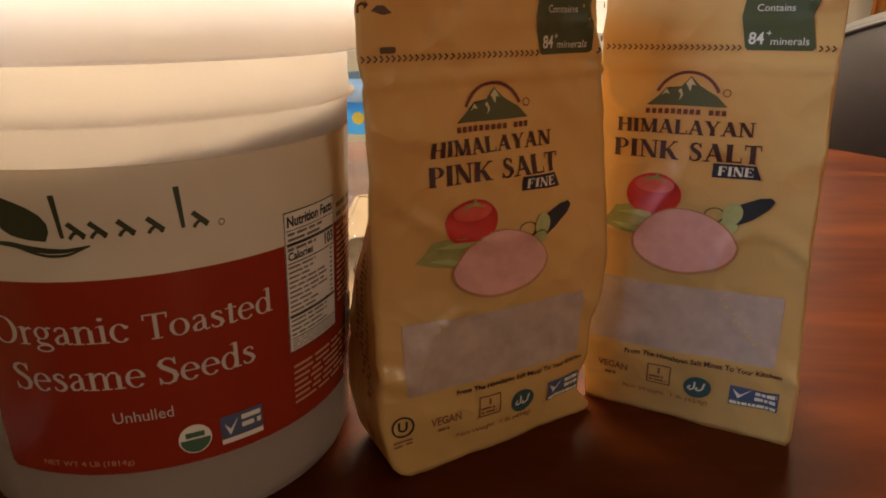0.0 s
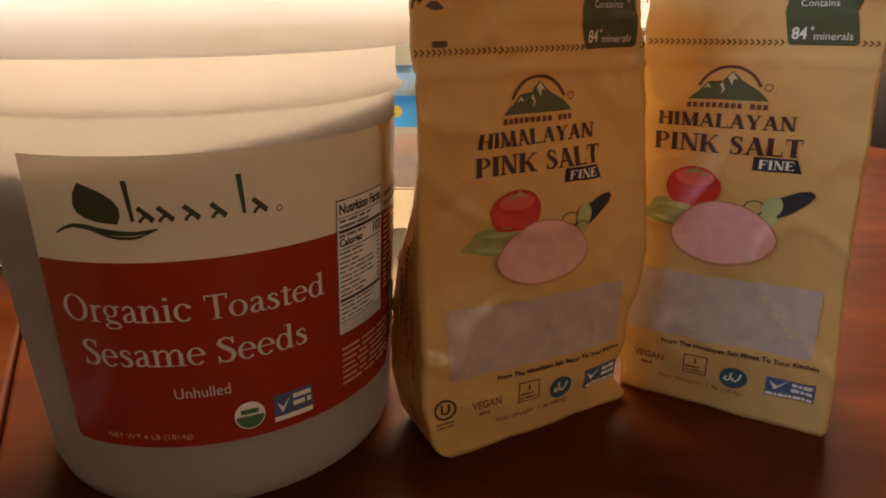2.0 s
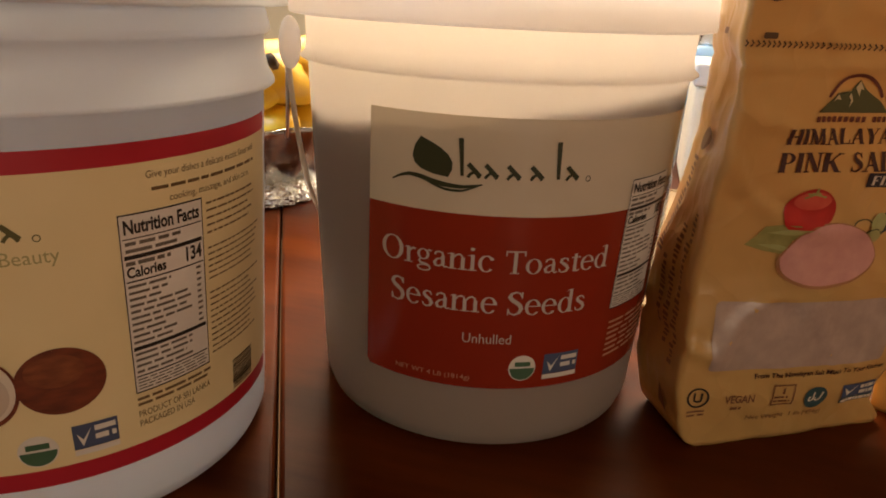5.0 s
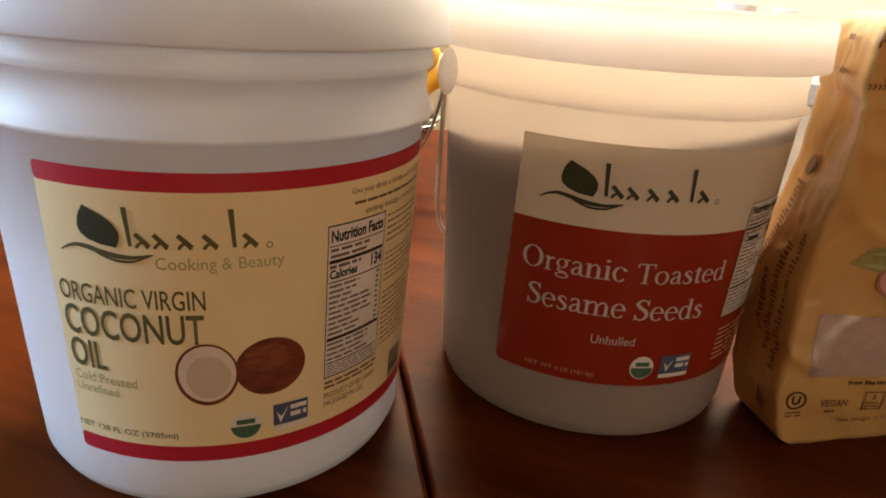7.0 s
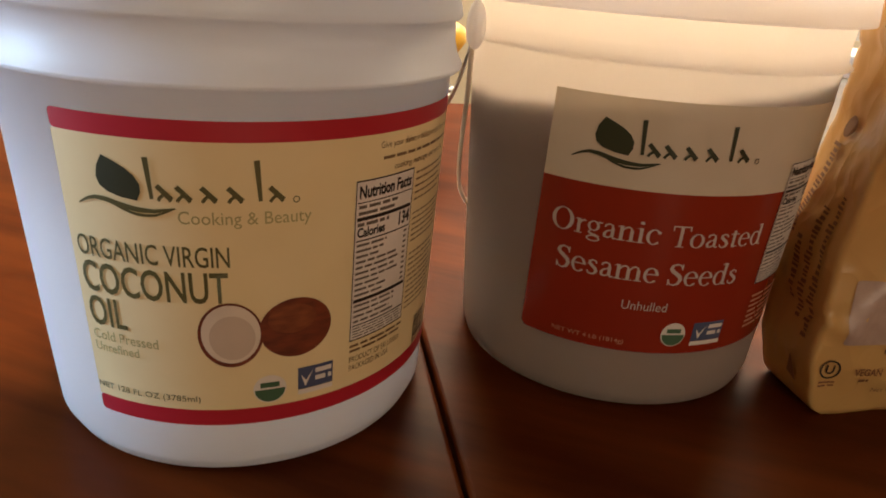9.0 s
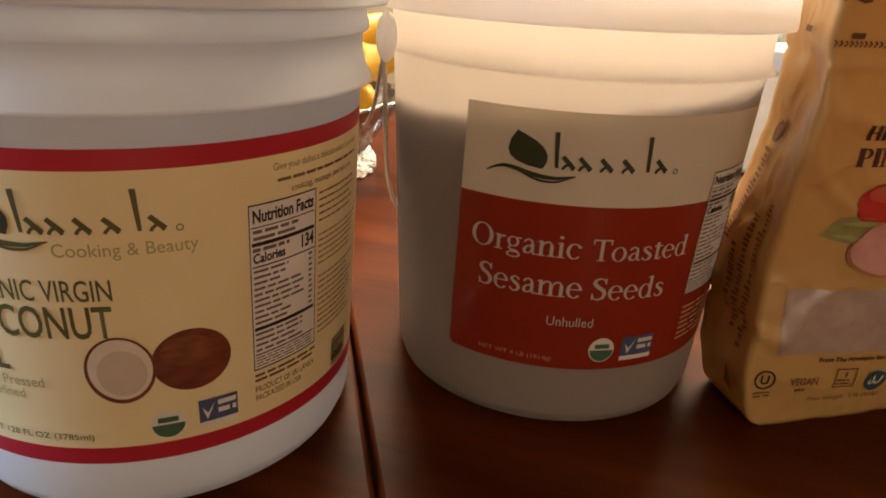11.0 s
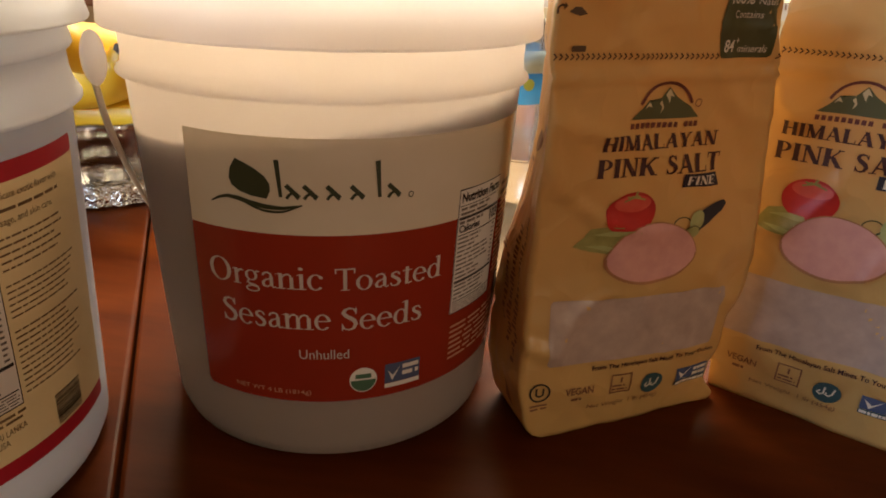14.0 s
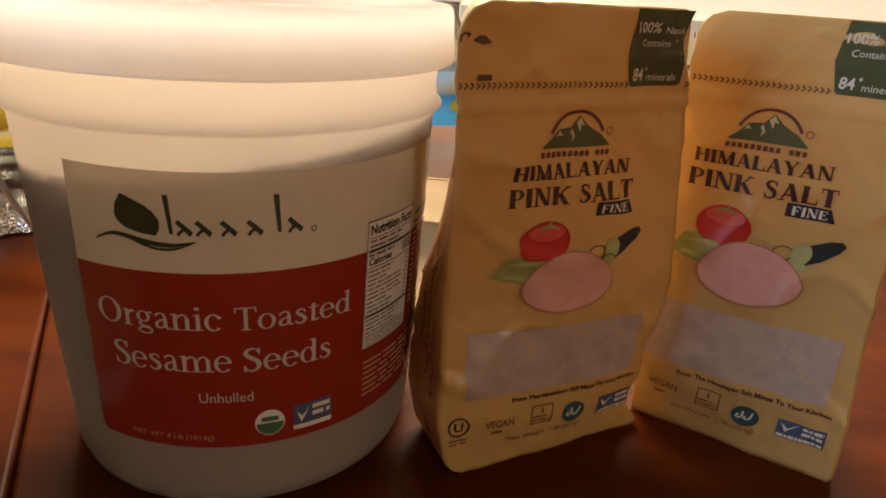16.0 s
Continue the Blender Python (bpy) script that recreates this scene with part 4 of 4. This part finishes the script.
        k = 0.55 if z > 0.105 else 1.0
        lo_x, hi_x = l + inset_of(z) + 0.007, r - 0.25 * d - 0.25 * inset_of(z) - 0.006
        ring_now = [fill.verts.new((lo_x + (hi_x - lo_x) * a, y0 + (d * 0.8) * c * k, z)) for a, c in ((0, 0.1), (0.1, 0), (0.9, 0), (1, 0.1), (1, 0.9), (0.9, 1), (0.1, 1), (0, 0.9))]
        if last:
            for i in range(8):
                fill.faces.new((last[i], last[(i + 1) % 8], ring_now[(i + 1) % 8], ring_now[i]))
        else:
            fill.faces.new(ring_now[::-1])
        last = ring_now
    fill.faces.new(last)
    bmesh.ops.recalc_face_normals(fill, faces=fill.faces)
    part("salt", fill, M_SALT, p, "fine pale pink salt filling the pouch")
    on = lambda u, v, off: front(u + art, v, off)
    put = lambda name, bm, off, mat, lab="": printed(name, bm, on, off, mat, p, lab, 0.003, 0.003)
    # title block
    capitals(put, "HIMALAYAN", -0.0228, 0.0300, 0.1273, 0.1329)
    capitals(put, "PINK SALT", -0.0234, 0.0339, 0.1172, 0.1244)
    put("grade_box", poly([(0.0162, 0.1112), (0.0345, 0.1109), (0.0322, 0.1164), (0.0162, 0.1167)]), 0.0005, M_NAVY)
    capitals(put, "FINE", 0.0182, 0.0317, 0.1120, 0.1156, M_PALEINK, 0.0008, 0.0, "grade_letter")
    for k in range(13):  # the maker's name, as one short bar a letter
        u = -0.0118 + 0.0024 * k
        if k != 9:
            put("maker_name_bar", rect(u, u + 0.0016, 0.1351, 0.1371), 0.0005, M_MAROON)
    # mountain mark
    wide = lambda pts: [(0.0035 + (u - 0.0051) * 0.962, v) for u, v in pts]
    m = poly(wide([(-0.0108, 0.1384), (0.0210, 0.1384), (0.0165, 0.1425), (0.0125, 0.1445), (0.0095, 0.1462), (0.0058, 0.1497), (0.0022, 0.1458), (-0.0012, 0.1442), (-0.0035, 0.1452), (-0.0066, 0.1418)]))
    put("mountain_mark", m, 0.0005, M_MOUNTAIN)
    sn = poly(wide([(0.0058, 0.1492), (0.0080, 0.1462), (0.0063, 0.1466), (0.0060, 0.1440), (0.0046, 0.1462), (0.0040, 0.1470)]))
    poly(wide([(-0.0035, 0.1448), (-0.0020, 0.1428), (-0.0038, 0.1432), (-0.0052, 0.1422)]), sn)
    poly(wide([(0.0022, 0.1452), (0.0034, 0.1425), (0.0020, 0.1405), (0.0024, 0.1428), (0.0012, 0.1440)]), sn)
    put("snow_mark", sn, 0.0008, M_SNOW)
    put("arc_mark", ring(0.0035, 0.1389, 0.0131, 0.0129, 0.0012, 0.0012, a0=23, a1=157), 0.0005, M_MAROON)
    put("registered_mark", ring(0.0180, 0.1437, 0.0015, 0.0015, 0.0003, 0.0003), 0.0005, M_MAROON)
    # picture
    shift = lambda q, du, dv: (bmesh.ops.translate(q, verts=q.verts, vec=(du, dv, 0)), q)[1]
    leaf = poly([(-0.0265, 0.0885), (-0.0228, 0.0920), (-0.0205, 0.0962), (-0.0150, 0.0972), (-0.0060, 0.0968), (0.0010, 0.0962), (-0.0040, 0.0925), (-0.0090, 0.0905), (-0.0075, 0.0872), (-0.0120, 0.0850), (-0.0190, 0.0862)])
    put("celery_picture", leaf, 0.0004, M_CELERY)
    put("celery_stalk", poly([(-0.0200, 0.0937), (-0.0120, 0.0953), (0.0000, 0.0950), (0.0000, 0.0938), (-0.0090, 0.0928)]), 0.0007, M_CUKECUT)
    put("celery_stalk", poly([(-0.0215, 0.0888), (-0.0140, 0.0890), (-0.0085, 0.0876), (-0.0120, 0.0862)]), 0.0007, M_CUKECUT)
    put("tomato_picture", oval(-0.0054, 0.1022, 0.0110, 0.0088), 0.0006, M_TOMATO)
    put("tomato_highlight", oval(-0.0054, 0.1064, 0.0080, 0.0034), 0.0008, M_TOMATOLIGHT)
    st = stroke([(-0.0050 + 0.0012 * i, 0.1080 - 0.0005 * (i % 2)) for i in range(6)], lambda t: 0.0008)
    stroke([(-0.0016, 0.1072), (-0.0005, 0.1098)], lambda t: 0.0010, st)
    stroke([(-0.0060, 0.1062), (-0.0016, 0.1076), (0.0035, 0.1064)], lambda t: 0.0007, st)
    put("tomato_stem", shift(st, -0.0038, 0.0014), 0.0010, M_CELERY)
    cu = poly([(0.0340, 0.0925), (0.0330, 0.0965), (0.0370, 0.1005), (0.0440, 0.1034), (0.0482, 0.1040), (0.0498, 0.1024), (0.0480, 0.0992), (0.0425, 0.0948), (0.0380, 0.0925)])
    put("cucumber_picture", shift(cu, -0.0090, 0.0004), 0.0006, M_CUKE)
    put("cucumber_cut", oval(0.0258, 0.0968, 0.0037, 0.0046, turn=-20), 0.0008, M_CUKECUT)
    put("cucumber_slice", ring(0.0190, 0.0962, 0.0040, 0.0030, 0.0005, 0.0005), 0.0006, M_MOUNTAIN)
    put("cucumber_slice", oval(0.0245, 0.0920, 0.0040, 0.0030), 0.0006, M_CUKECUT)
    put("cucumber_slice_rim", ring(0.0245, 0.0920, 0.0042, 0.0032, 0.0005, 0.0005, a0=10, a1=190), 0.0008, M_MOUNTAIN)
    around = lambda k, low: [(0.0086 + 0.0212 * k * math.cos(a), 0.0826 + low * k * math.sin(a)) for a in np.linspace(math.pi, 2 * math.pi, 26)]
    hump = lambda k: [(0.0086 + 0.0212 * k * math.cos(a) - 0.0022 * math.sin(a) ** 3, 0.0826 + 0.0152 * k * math.sin(a) ** (1.0 + 0.35 * abs(math.cos(a)))) for a in np.linspace(0.05, math.pi - 0.05, 24)]
    put("bowl_picture", poly(around(1.0, 0.0124) + hump(1.0)), 0.0007, M_BOWLRIM)
    put("salt_picture", poly(around(0.95, 0.0116) + hump(0.97)), 0.0010, M_SALTPINK)
    # window and foot
    put("film_window", rounded(-0.0320, 0.0497, 0.0352, 0.0648, 0.002, 0.002), 0.0004, M_WINDOWFILM, "clear film window onto pale pink salt")
    put("slogan", lettering("From The Himalayan Salt Mines To Your Kitchen", -0.0106, 0.0526, 0.0302, 0.0331, 0.02), 0.0006, M_TITLE)
    put("circle_mark", ring(-0.0338, 0.0232, 0.0046, 0.0046, 0.0008, 0.0008), 0.0005, M_BLACK)
    put("circle_mark_letter", lettering("U", -0.0357, -0.0319, 0.0210, 0.0255, 0.02), 0.0005, M_BLACK)
    put("circle_mark_words", bars(-0.0380, -0.0300, 0.0145, 0.0178, 2, 0.5, seed=2, words=1, ragged=0), 0.0005, M_FADED)
    put("leafy_mark", lettering("VEGAN", -0.0224, -0.0090, 0.0202, 0.0238, 0.02), 0.0005, M_FADED)
    put("leafy_mark_words", bars(-0.0190, -0.0130, 0.0165, 0.0187, 1, 0.6, seed=5, words=2), 0.0005, M_FADED)
    put("box_mark", ring(0.0047, 0.0223, 0.0072, 0.0070, 0.0009, 0.0009, a0=45, a1=405, n=4), 0.0005, M_FADED)
    put("box_mark_words", bars(0.0007, 0.0087, 0.0184, 0.0222, 2, 0.5, seed=6, words=2), 0.0005, M_FADED)
    put("box_mark_figure", rect(0.0042, 0.0051, 0.0228, 0.0256), 0.0005, M_FADED)
    put("round_mark", oval(0.0211, 0.0195, 0.0057, 0.0053), 0.0005, M_SEALTEAL)
    script = stroke([(0.0240, 0.0222), (0.0232, 0.0190), (0.0218, 0.0180), (0.0206, 0.0186), (0.0212, 0.0196)], lambda t: 0.0008)
    stroke([(0.0200, 0.0222), (0.0198, 0.0190), (0.0184, 0.0182), (0.0172, 0.0190), (0.0184, 0.0202)], lambda t: 0.0008, script)
    put("round_mark_strokes", script, 0.0008, M_PALEINK)
    put("square_seal", rect(0.0340, 0.0530, 0.0176, 0.0240), 0.0005, M_SEALBLUE)
    put("square_seal_foot", rect(0.0340, 0.0530, 0.0150, 0.0175), 0.0005, M_SEALTEAL)
    put("square_seal_foot_words", bars(0.0344, 0.0526, 0.0155, 0.0171, 1, 0.9, seed=8, words=8, ragged=0), 0.0008, M_PALEINK)
    put("square_seal_words", bars(0.0440, 0.0522, 0.0182, 0.0236, 2, 0.6, seed=9, words=3, ragged=0), 0.0008, M_PALEINK)
    put("square_seal_wing", poly([(0.0352, 0.0226), (0.0375, 0.0184), (0.0428, 0.0238), (0.0384, 0.0204)]), 0.0008, M_PALEINK)
    put("weight_line", lettering("Net Weight  1 lb (454g)", -0.0104, 0.0260, 0.0106, 0.0134), 0.0006, M_FADED)
    # tear strip
    lo, hi = np.interp(0.1605, zs_l, xs_l) - art, np.interp(0.1605, zs_r, xs_r) - art
    x = lo + 0.001
    while x < hi - 0.002:
        if not 0.0212 < x < 0.0472:
            put("tear_chevron", stroke([(x, 0.1616), (x + 0.0011, 0.1606), (x, 0.1596)], lambda t: 0.0006), 0.0005, M_BROWNINK)
        x += 0.00215
    put("zip_mark", rounded(-0.0397, -0.0339, 0.1622, 0.1642, 0.0006, 0.0006), 0.0005, M_BROWNINK)
    put("tear_arrow", stroke([(-0.0468, 0.1742), (-0.0468, 0.1762), (-0.0456, 0.1770), (-0.0444, 0.1766)], lambda t: 0.0008), 0.0005, M_BROWNINK)
    put("tear_arrow_head", poly([(-0.0446, 0.1778), (-0.0432, 0.1766), (-0.0446, 0.1753)]), 0.0005, M_BROWNINK)
    put("scissor_mark", poly([(-0.0424, 0.1748), (-0.0404, 0.1764), (-0.0380, 0.1764), (-0.0352, 0.1742), (-0.0384, 0.1736)]), 0.0005, M_BROWNINK)
    put("green_tag", poly([(0.0232, 0.1598), (0.0456, 0.1598), (0.0466, 0.1608), (0.0442, 0.1720), (0.0482, 0.1866), (0.0218, 0.1866), (0.0198, 0.1720), (0.0222, 0.1608)]), 0.0004, M_TAG, "dark green printed tag")
    for words, u0, u1, v0, v1, bold in (("100%", 0.0222, 0.0326, 0.1786, 0.1822, 0.01), ("Natural", 0.0346, 0.0446, 0.1786, 0.1808, 0.0), ("Contains", 0.0248, 0.0378, 0.1739, 0.1764, 0.0),
                                        ("84", 0.0231, 0.0284, 0.1619, 0.1664, 0.02), ("+", 0.0291, 0.0308, 0.1652, 0.1669, 0.0), ("minerals", 0.0309, 0.0440, 0.1618, 0.1645, 0.0)):
        put("tag_word", lettering(words, u0, u1, v0, v1, bold), 0.0008, M_PALEINK)
    # print on the folded side: rows of short upright marks, a leaf mark and a triangle
    rnd = random.Random(seed)

    def beside(f, z, off=0.0012):
        l = np.interp(z, zs_l, xs_l)
        d = depth_of(z)
        return (l + turned_in(f, z) - 0.0006 + crinkle(1 - f, z) - off, front(l, z, 0).y + d * f, z)

    for f0, f1, z0, z1 in ((0.14, 0.24, 0.034, 0.096), (0.30, 0.40, 0.040, 0.088), (0.46, 0.56, 0.046, 0.072), (0.62, 0.76, 0.070, 0.112)):
        k, z = bmesh.new(), z0
        while z < z1:
            tall = rnd.uniform(0.0014, 0.0030)
            a0, a1 = f0 + rnd.uniform(0, 0.02), f1 - rnd.uniform(0, 0.05)
            k.faces.new([k.verts.new(beside(f, zz)) for f, zz in ((a0, z), (a1, z), (a1, z + tall * 0.6), (a0, z + tall * 0.6))])
            z += tall
        tagged(part("side_small_print", k, M_FADED, p), kind="stuff")
    for name, spots in (("side_leaf_mark", [(0.66 + 0.08 * math.cos(a), 0.121 + 0.005 * math.sin(a)) for a in np.linspace(0, 2 * math.pi, 14)[:-1]]),
                        ("side_triangle_mark", [(0.24, 0.012), (0.42, 0.014), (0.33, 0.024)]),
                        ("side_notch_mark", [(0.38, 0.1625), (0.52, 0.1625), (0.52, 0.1647), (0.38, 0.1647)]),
                        ("side_notch_mark", [(0.43, 0.1755), (0.57, 0.1755), (0.57, 0.1777), (0.43, 0.1777)])):
        k = bmesh.new()
        k.faces.new([k.verts.new(beside(f, z)) for f, z in spots])
        part(name, k, M_FADED, p)
    return p


level = lambda *pairs: (lambda z: float(np.interp(z, *zip(*pairs))))
pouch(pose(0.1296, -0.0222, 0, 0, 0, 31.05),
      ((0, -0.0310), (0.002, -0.0352), (0.005, -0.0378), (0.010, -0.0396), (0.0265, -0.0424), (0.063, -0.0405), (0.0875, -0.0409), (0.1116, -0.0438), (0.1426, -0.0465), (0.187, -0.0480)),
      ((0, 0.0600), (0.003, 0.0625), (0.007, 0.0590), (0.013, 0.0540), (0.022, 0.0545), (0.030, 0.0575), (0.048, 0.0588), (0.076, 0.0620), (0.091, 0.0626), (0.1256, 0.0582), (0.158, 0.0510), (0.187, 0.0478)),
      level((0, 0.036), (0.03, 0.042), (0.05, 0.053), (0.07, 0.062), (0.187, 0.060)),
      level((0, -0.0005), (0.02, -0.0005), (0.05, 0.0020), (0.075, 0.0033), (0.12, -0.0003), (0.187, -0.0037)),
      level((0, 0.0), (0.02, -0.030), (0.075, -0.100), (0.12, 0.0)), 0.0056, 0.0, 2.0,
      level((0, 0.004), (0.03, 0.008), (0.05, 0.016), (0.075, 0.026), (0.11, 0.032), (0.187, 0.033)), "tan kraft pouch of pink salt, standing beside the sesame bucket")
pouch(pose(0.2272, 0.0023, 0, 0, 0, -22.15),
      ((0, -0.0470), (0.02, -0.0480), (0.1, -0.0490), (0.187, -0.0500)),
      ((0, 0.0395), (0.003, 0.0412), (0.026, 0.0406), (0.058, 0.0384), (0.0835, 0.0373), (0.11, 0.0370), (0.152, 0.0360), (0.187, 0.0350)),
      POUCH_DEPTH,
      level((0, -0.0035), (0.03, -0.0055), (0.09, 0.0001), (0.187, 0.0098)), level((0, -0.12), (0.03, -0.05), (0.07, 0.0)), 0.0030, -0.0190, 7.0,
      lambda z: 0.13 * POUCH_DEPTH(z), "tan kraft pouch of pink salt with a creased side")


# ---- things further back on the table ----
def fruit_bowl(place):
    b = tagged(empty("glass_fruit_bowl", place), "clear cut glass fruit bowl with a scalloped foot", "bowl")
    flute = lambda r, z, a: (r * (1 + 0.035 * math.cos(16 * a)), z)
    foot = lambda r, z, a: (r * (1 + 0.022 * math.cos(34 * a) + 0.012 * noise.noise((9 * math.cos(a), 9 * math.sin(a), z * 90))), z)
    prof = [(0, 0.019), (0.080, 0.019), (0.084, 0.024), (0.092, 0.036), (0.104, 0.052), (0.112, 0.064), (0.116, 0.070),
            (0.110, 0.070), (0.098, 0.054), (0.082, 0.036), (0.070, 0.026), (0, 0.024)]
    part("bowl_foot", lathe([(0, 0.0), (0.086, 0.0), (0.090, 0.002), (0.089, 0.009), (0.084, 0.016), (0.078, 0.0185), (0, 0.0185)], 160, wobble=foot), M_FOIL, b, "crinkled silver foot")
    part("bowl_body", lathe(prof, 128, wobble=flute), M_GLASS, b, smooth=True)
    return b


fruit_bowl(pose(-0.285, 0.235, 0))


def banana(place, bend):
    b = tagged(empty("banana", place), "ripe yellow banana lying in the glass bowl", "banana", "bananas in the bowl")
    arc = [(0.085 * math.sin(a) * 1.1, 0, 0.085 * (1 - math.cos(a)) * bend) for a in np.linspace(-1.0, 1.0, 22)]
    fat = lambda t: 0.0175 * (1 - abs(2 * t - 1) ** 4) ** 0.5 * 0.92 + 0.0035
    part("fruit", tube(arc, fat, 10), M_BANANA, b, smooth=True)
    tip = (arc[0][0] - 0.016, 0, arc[0][2] + 0.010)
    part("stem", tube([arc[0], tip], 0.004, 6), M_BANANATIP, b, smooth=True)
    return b


for x, y, z, rx, ry, rz, bend in ((-0.285, 0.215, 0.060, 75, 0, 8, 1.0), (-0.280, 0.250, 0.066, 70, 5, 14, 1.0), (-0.275, 0.200, 0.086, 62, -6, -4, 1.0), (-0.275, 0.235, 0.096, 58, 0, 3, 1.0), (-0.212, 0.240, 0.098, 50, 0, 84, 0.8), (-0.235, 0.225, 0.112, 55, 0, 70, 0.8)):
    banana(pose(x, y, z, rx, ry, rz), bend)


def water_bottle(place, band, cap, label):
    b = tagged(empty("water_bottle", place), label, "bottle", "water bottles")
    prof = [(0.026, 0.0), (0.0315, 0.006), (0.032, 0.05), (0.0305, 0.055), (0.032, 0.06), (0.032, 0.130), (0.029, 0.142), (0.016, 0.162), (0.0128, 0.166), (0.0128, 0.176), (0, 0.176)]
    part("bottle_body", lathe(prof, 48), M_PET, b, smooth=True)
    hoop = lambda r, z0, z1: lathe([(r, z0), (r + 0.0002, z0), (r + 0.0002, z1), (r, z1)], 48)
    part("label", hoop(0.0325, 0.0950, 0.1165), band, b, "blue printed label", True)
    part("label_band", hoop(0.0325, 0.1167, 0.1320), M_PALEBLUE, b, "", True)
    for turn, z, mat in ((-95, 0.106, M_YELLOWLABEL), (-62, 0.109, M_LIMELABEL), (-125, 0.108, M_LIMELABEL), (-30, 0.105, M_YELLOWLABEL)):
        spot = bmesh.new()
        spot.faces.new([spot.verts.new((0.0331 * math.cos(radians(turn) + 0.13 * math.cos(a)), 0.0331 * math.sin(radians(turn) + 0.13 * math.cos(a)), z + 0.0042 * math.sin(a))) for a in np.linspace(0, 2 * math.pi, 17)[:-1]])
        part("label_fruit", spot, mat, b)
    part("cap", lathe([(0, 0.188), (0.0135, 0.188), (0.0142, 0.186), (0.0142, 0.1765), (0, 0.1765)], 32), cap, b, smooth=True)
    return b


water_bottle(pose(0.062, 0.236, 0), M_BLUELABEL, M_WHITE, "clear plastic water bottle with a blue label")
water_bottle(pose(0.140, 0.575, 0, 0, 0, 50), M_BLUELABEL, M_WHITE, "clear plastic water bottle standing behind the cream tub")


# Added flat sheet: its tan imitates the tabletop's glare behind the sesame bucket.
def glare_sheet(place):
    m = tagged(empty("glare_sheet", place), "added tan sheet lying on the table behind the bucket, standing in for glare", "place mat")
    cloth, raised_edge = rounded(-0.075, 0.125, -0.15, 0.15, 0.008, 0.008), bmesh.new()
    cloth = bmesh.ops.extrude_face_region(cloth, geom=cloth.faces[:]) and cloth
    for v in cloth.verts[len(cloth.verts) // 2:]:
        v.co.z += 0.0016
    bmesh.ops.recalc_face_normals(cloth, faces=cloth.faces)
    part("cloth", cloth, M_GLARESHEET, m)
    for x0, x1, y0, y1 in ((-0.075, 0.125, -0.149, -0.143), (-0.075, 0.125, 0.143, 0.149), (-0.074, -0.068, -0.142, 0.142), (0.118, 0.124, -0.142, 0.142)):
        box(raised_edge, x0 + 0.003, x1 - 0.003, y0, y1, 0.0016, 0.0024)
    part("raised_edge", raised_edge, M_GLARESHEET, m)
    return m


glare_sheet(pose(0.105, 0.245, 0, 0, 0, 0))


def storage_tub(place):
    t = tagged(empty("storage_tub", place), "cream plastic storage tub with a pale grey lid", "tub")
    part("body", box(bmesh.new(), 0, 0.15, 0, 0.11, 0, 0.100, 0.006), M_TUB, t)
    part("lid", box(bmesh.new(), -0.003, 0.153, -0.003, 0.113, 0.1005, 0.122, 0.003), M_TUBLID, t)
    return t


storage_tub(pose(0.113, 0.415, 0, 0, 0, 0))


# ---- chairs beyond the table ----
def leather_chair(place):
    c = tagged(empty("leather_chair", place), "dark brown leather dining chair with a curved top, beyond the table", "chair")
    bm = bmesh.new()
    n = 20
    rows = []
    for i in range(n + 1):
        x = -0.24 + 0.48 * i / n
        top = 0.19 - 0.9 * x * x
        y = 0.35 * x * x
        rows.append([bm.verts.new((x, y - 0.03, -0.28)), bm.verts.new((x, y - 0.035, top - 0.02)), bm.verts.new((x, y - 0.02, top)), bm.verts.new((x, y + 0.02, top)), bm.verts.new((x, y + 0.03, -0.28))])
    for a, b in zip(rows, rows[1:]):
        for k in range(5):
            bm.faces.new((a[k], b[k], b[(k + 1) % 5], a[(k + 1) % 5]))
    bm.faces.new(rows[0])
    bm.faces.new(rows[-1][::-1])
    bmesh.ops.recalc_face_normals(bm, faces=bm.faces)
    part("backrest", bm, M_LEATHER, c, smooth=True)
    piping = [(-0.24 + 0.48 * i / 30, 0.35 * (-0.24 + 0.48 * i / 30) ** 2 - 0.034, 0.172 - 0.9 * (-0.24 + 0.48 * i / 30) ** 2) for i in range(31)]
    part("piping", tube(piping, 0.004, 8), M_LEATHER, c, smooth=True)
    part("seat", box(bmesh.new(), -0.23, 0.23, -0.45, 0.03, -0.35, -0.281, 0.02), M_LEATHER, c)
    for x in (-0.2, 0.2):
        for y in (-0.41, 0.0):
            part("leg", box(bmesh.new(), x - 0.018, x + 0.018, y - 0.018, y + 0.018, -0.75, -0.351, 0.003), M_CHAIRWOOD, c)
    return c


leather_chair(pose(0.87, 0.70, 0, 0, 0, -61.6))


def wooden_chair(place):
    c = tagged(empty("wooden_chair", place), "brown wooden dining chair standing behind the table", "chair")
    for x in (-0.2, 0.2):
        part("back_post", box(bmesh.new(), x - 0.02, x + 0.02, -0.015, 0.015, -0.75, 0.26, 0.004), M_CHAIRWOOD, c)
        part("leg", box(bmesh.new(), x - 0.02, x + 0.02, -0.42, -0.38, -0.75, -0.331, 0.004), M_CHAIRWOOD, c)
    for z in (0.22, 0.10):
        part("rail", box(bmesh.new(), -0.179, 0.179, -0.012, 0.012, z - 0.035, z + 0.035, 0.005), M_CHAIRWOOD, c)
    part("seat", box(bmesh.new(), -0.22, 0.22, -0.44, -0.016, -0.33, -0.29, 0.008), M_CHAIRWOOD, c)
    return c


wooden_chair(pose(-0.95, 1.0, 0, 0, 0, 28.4))
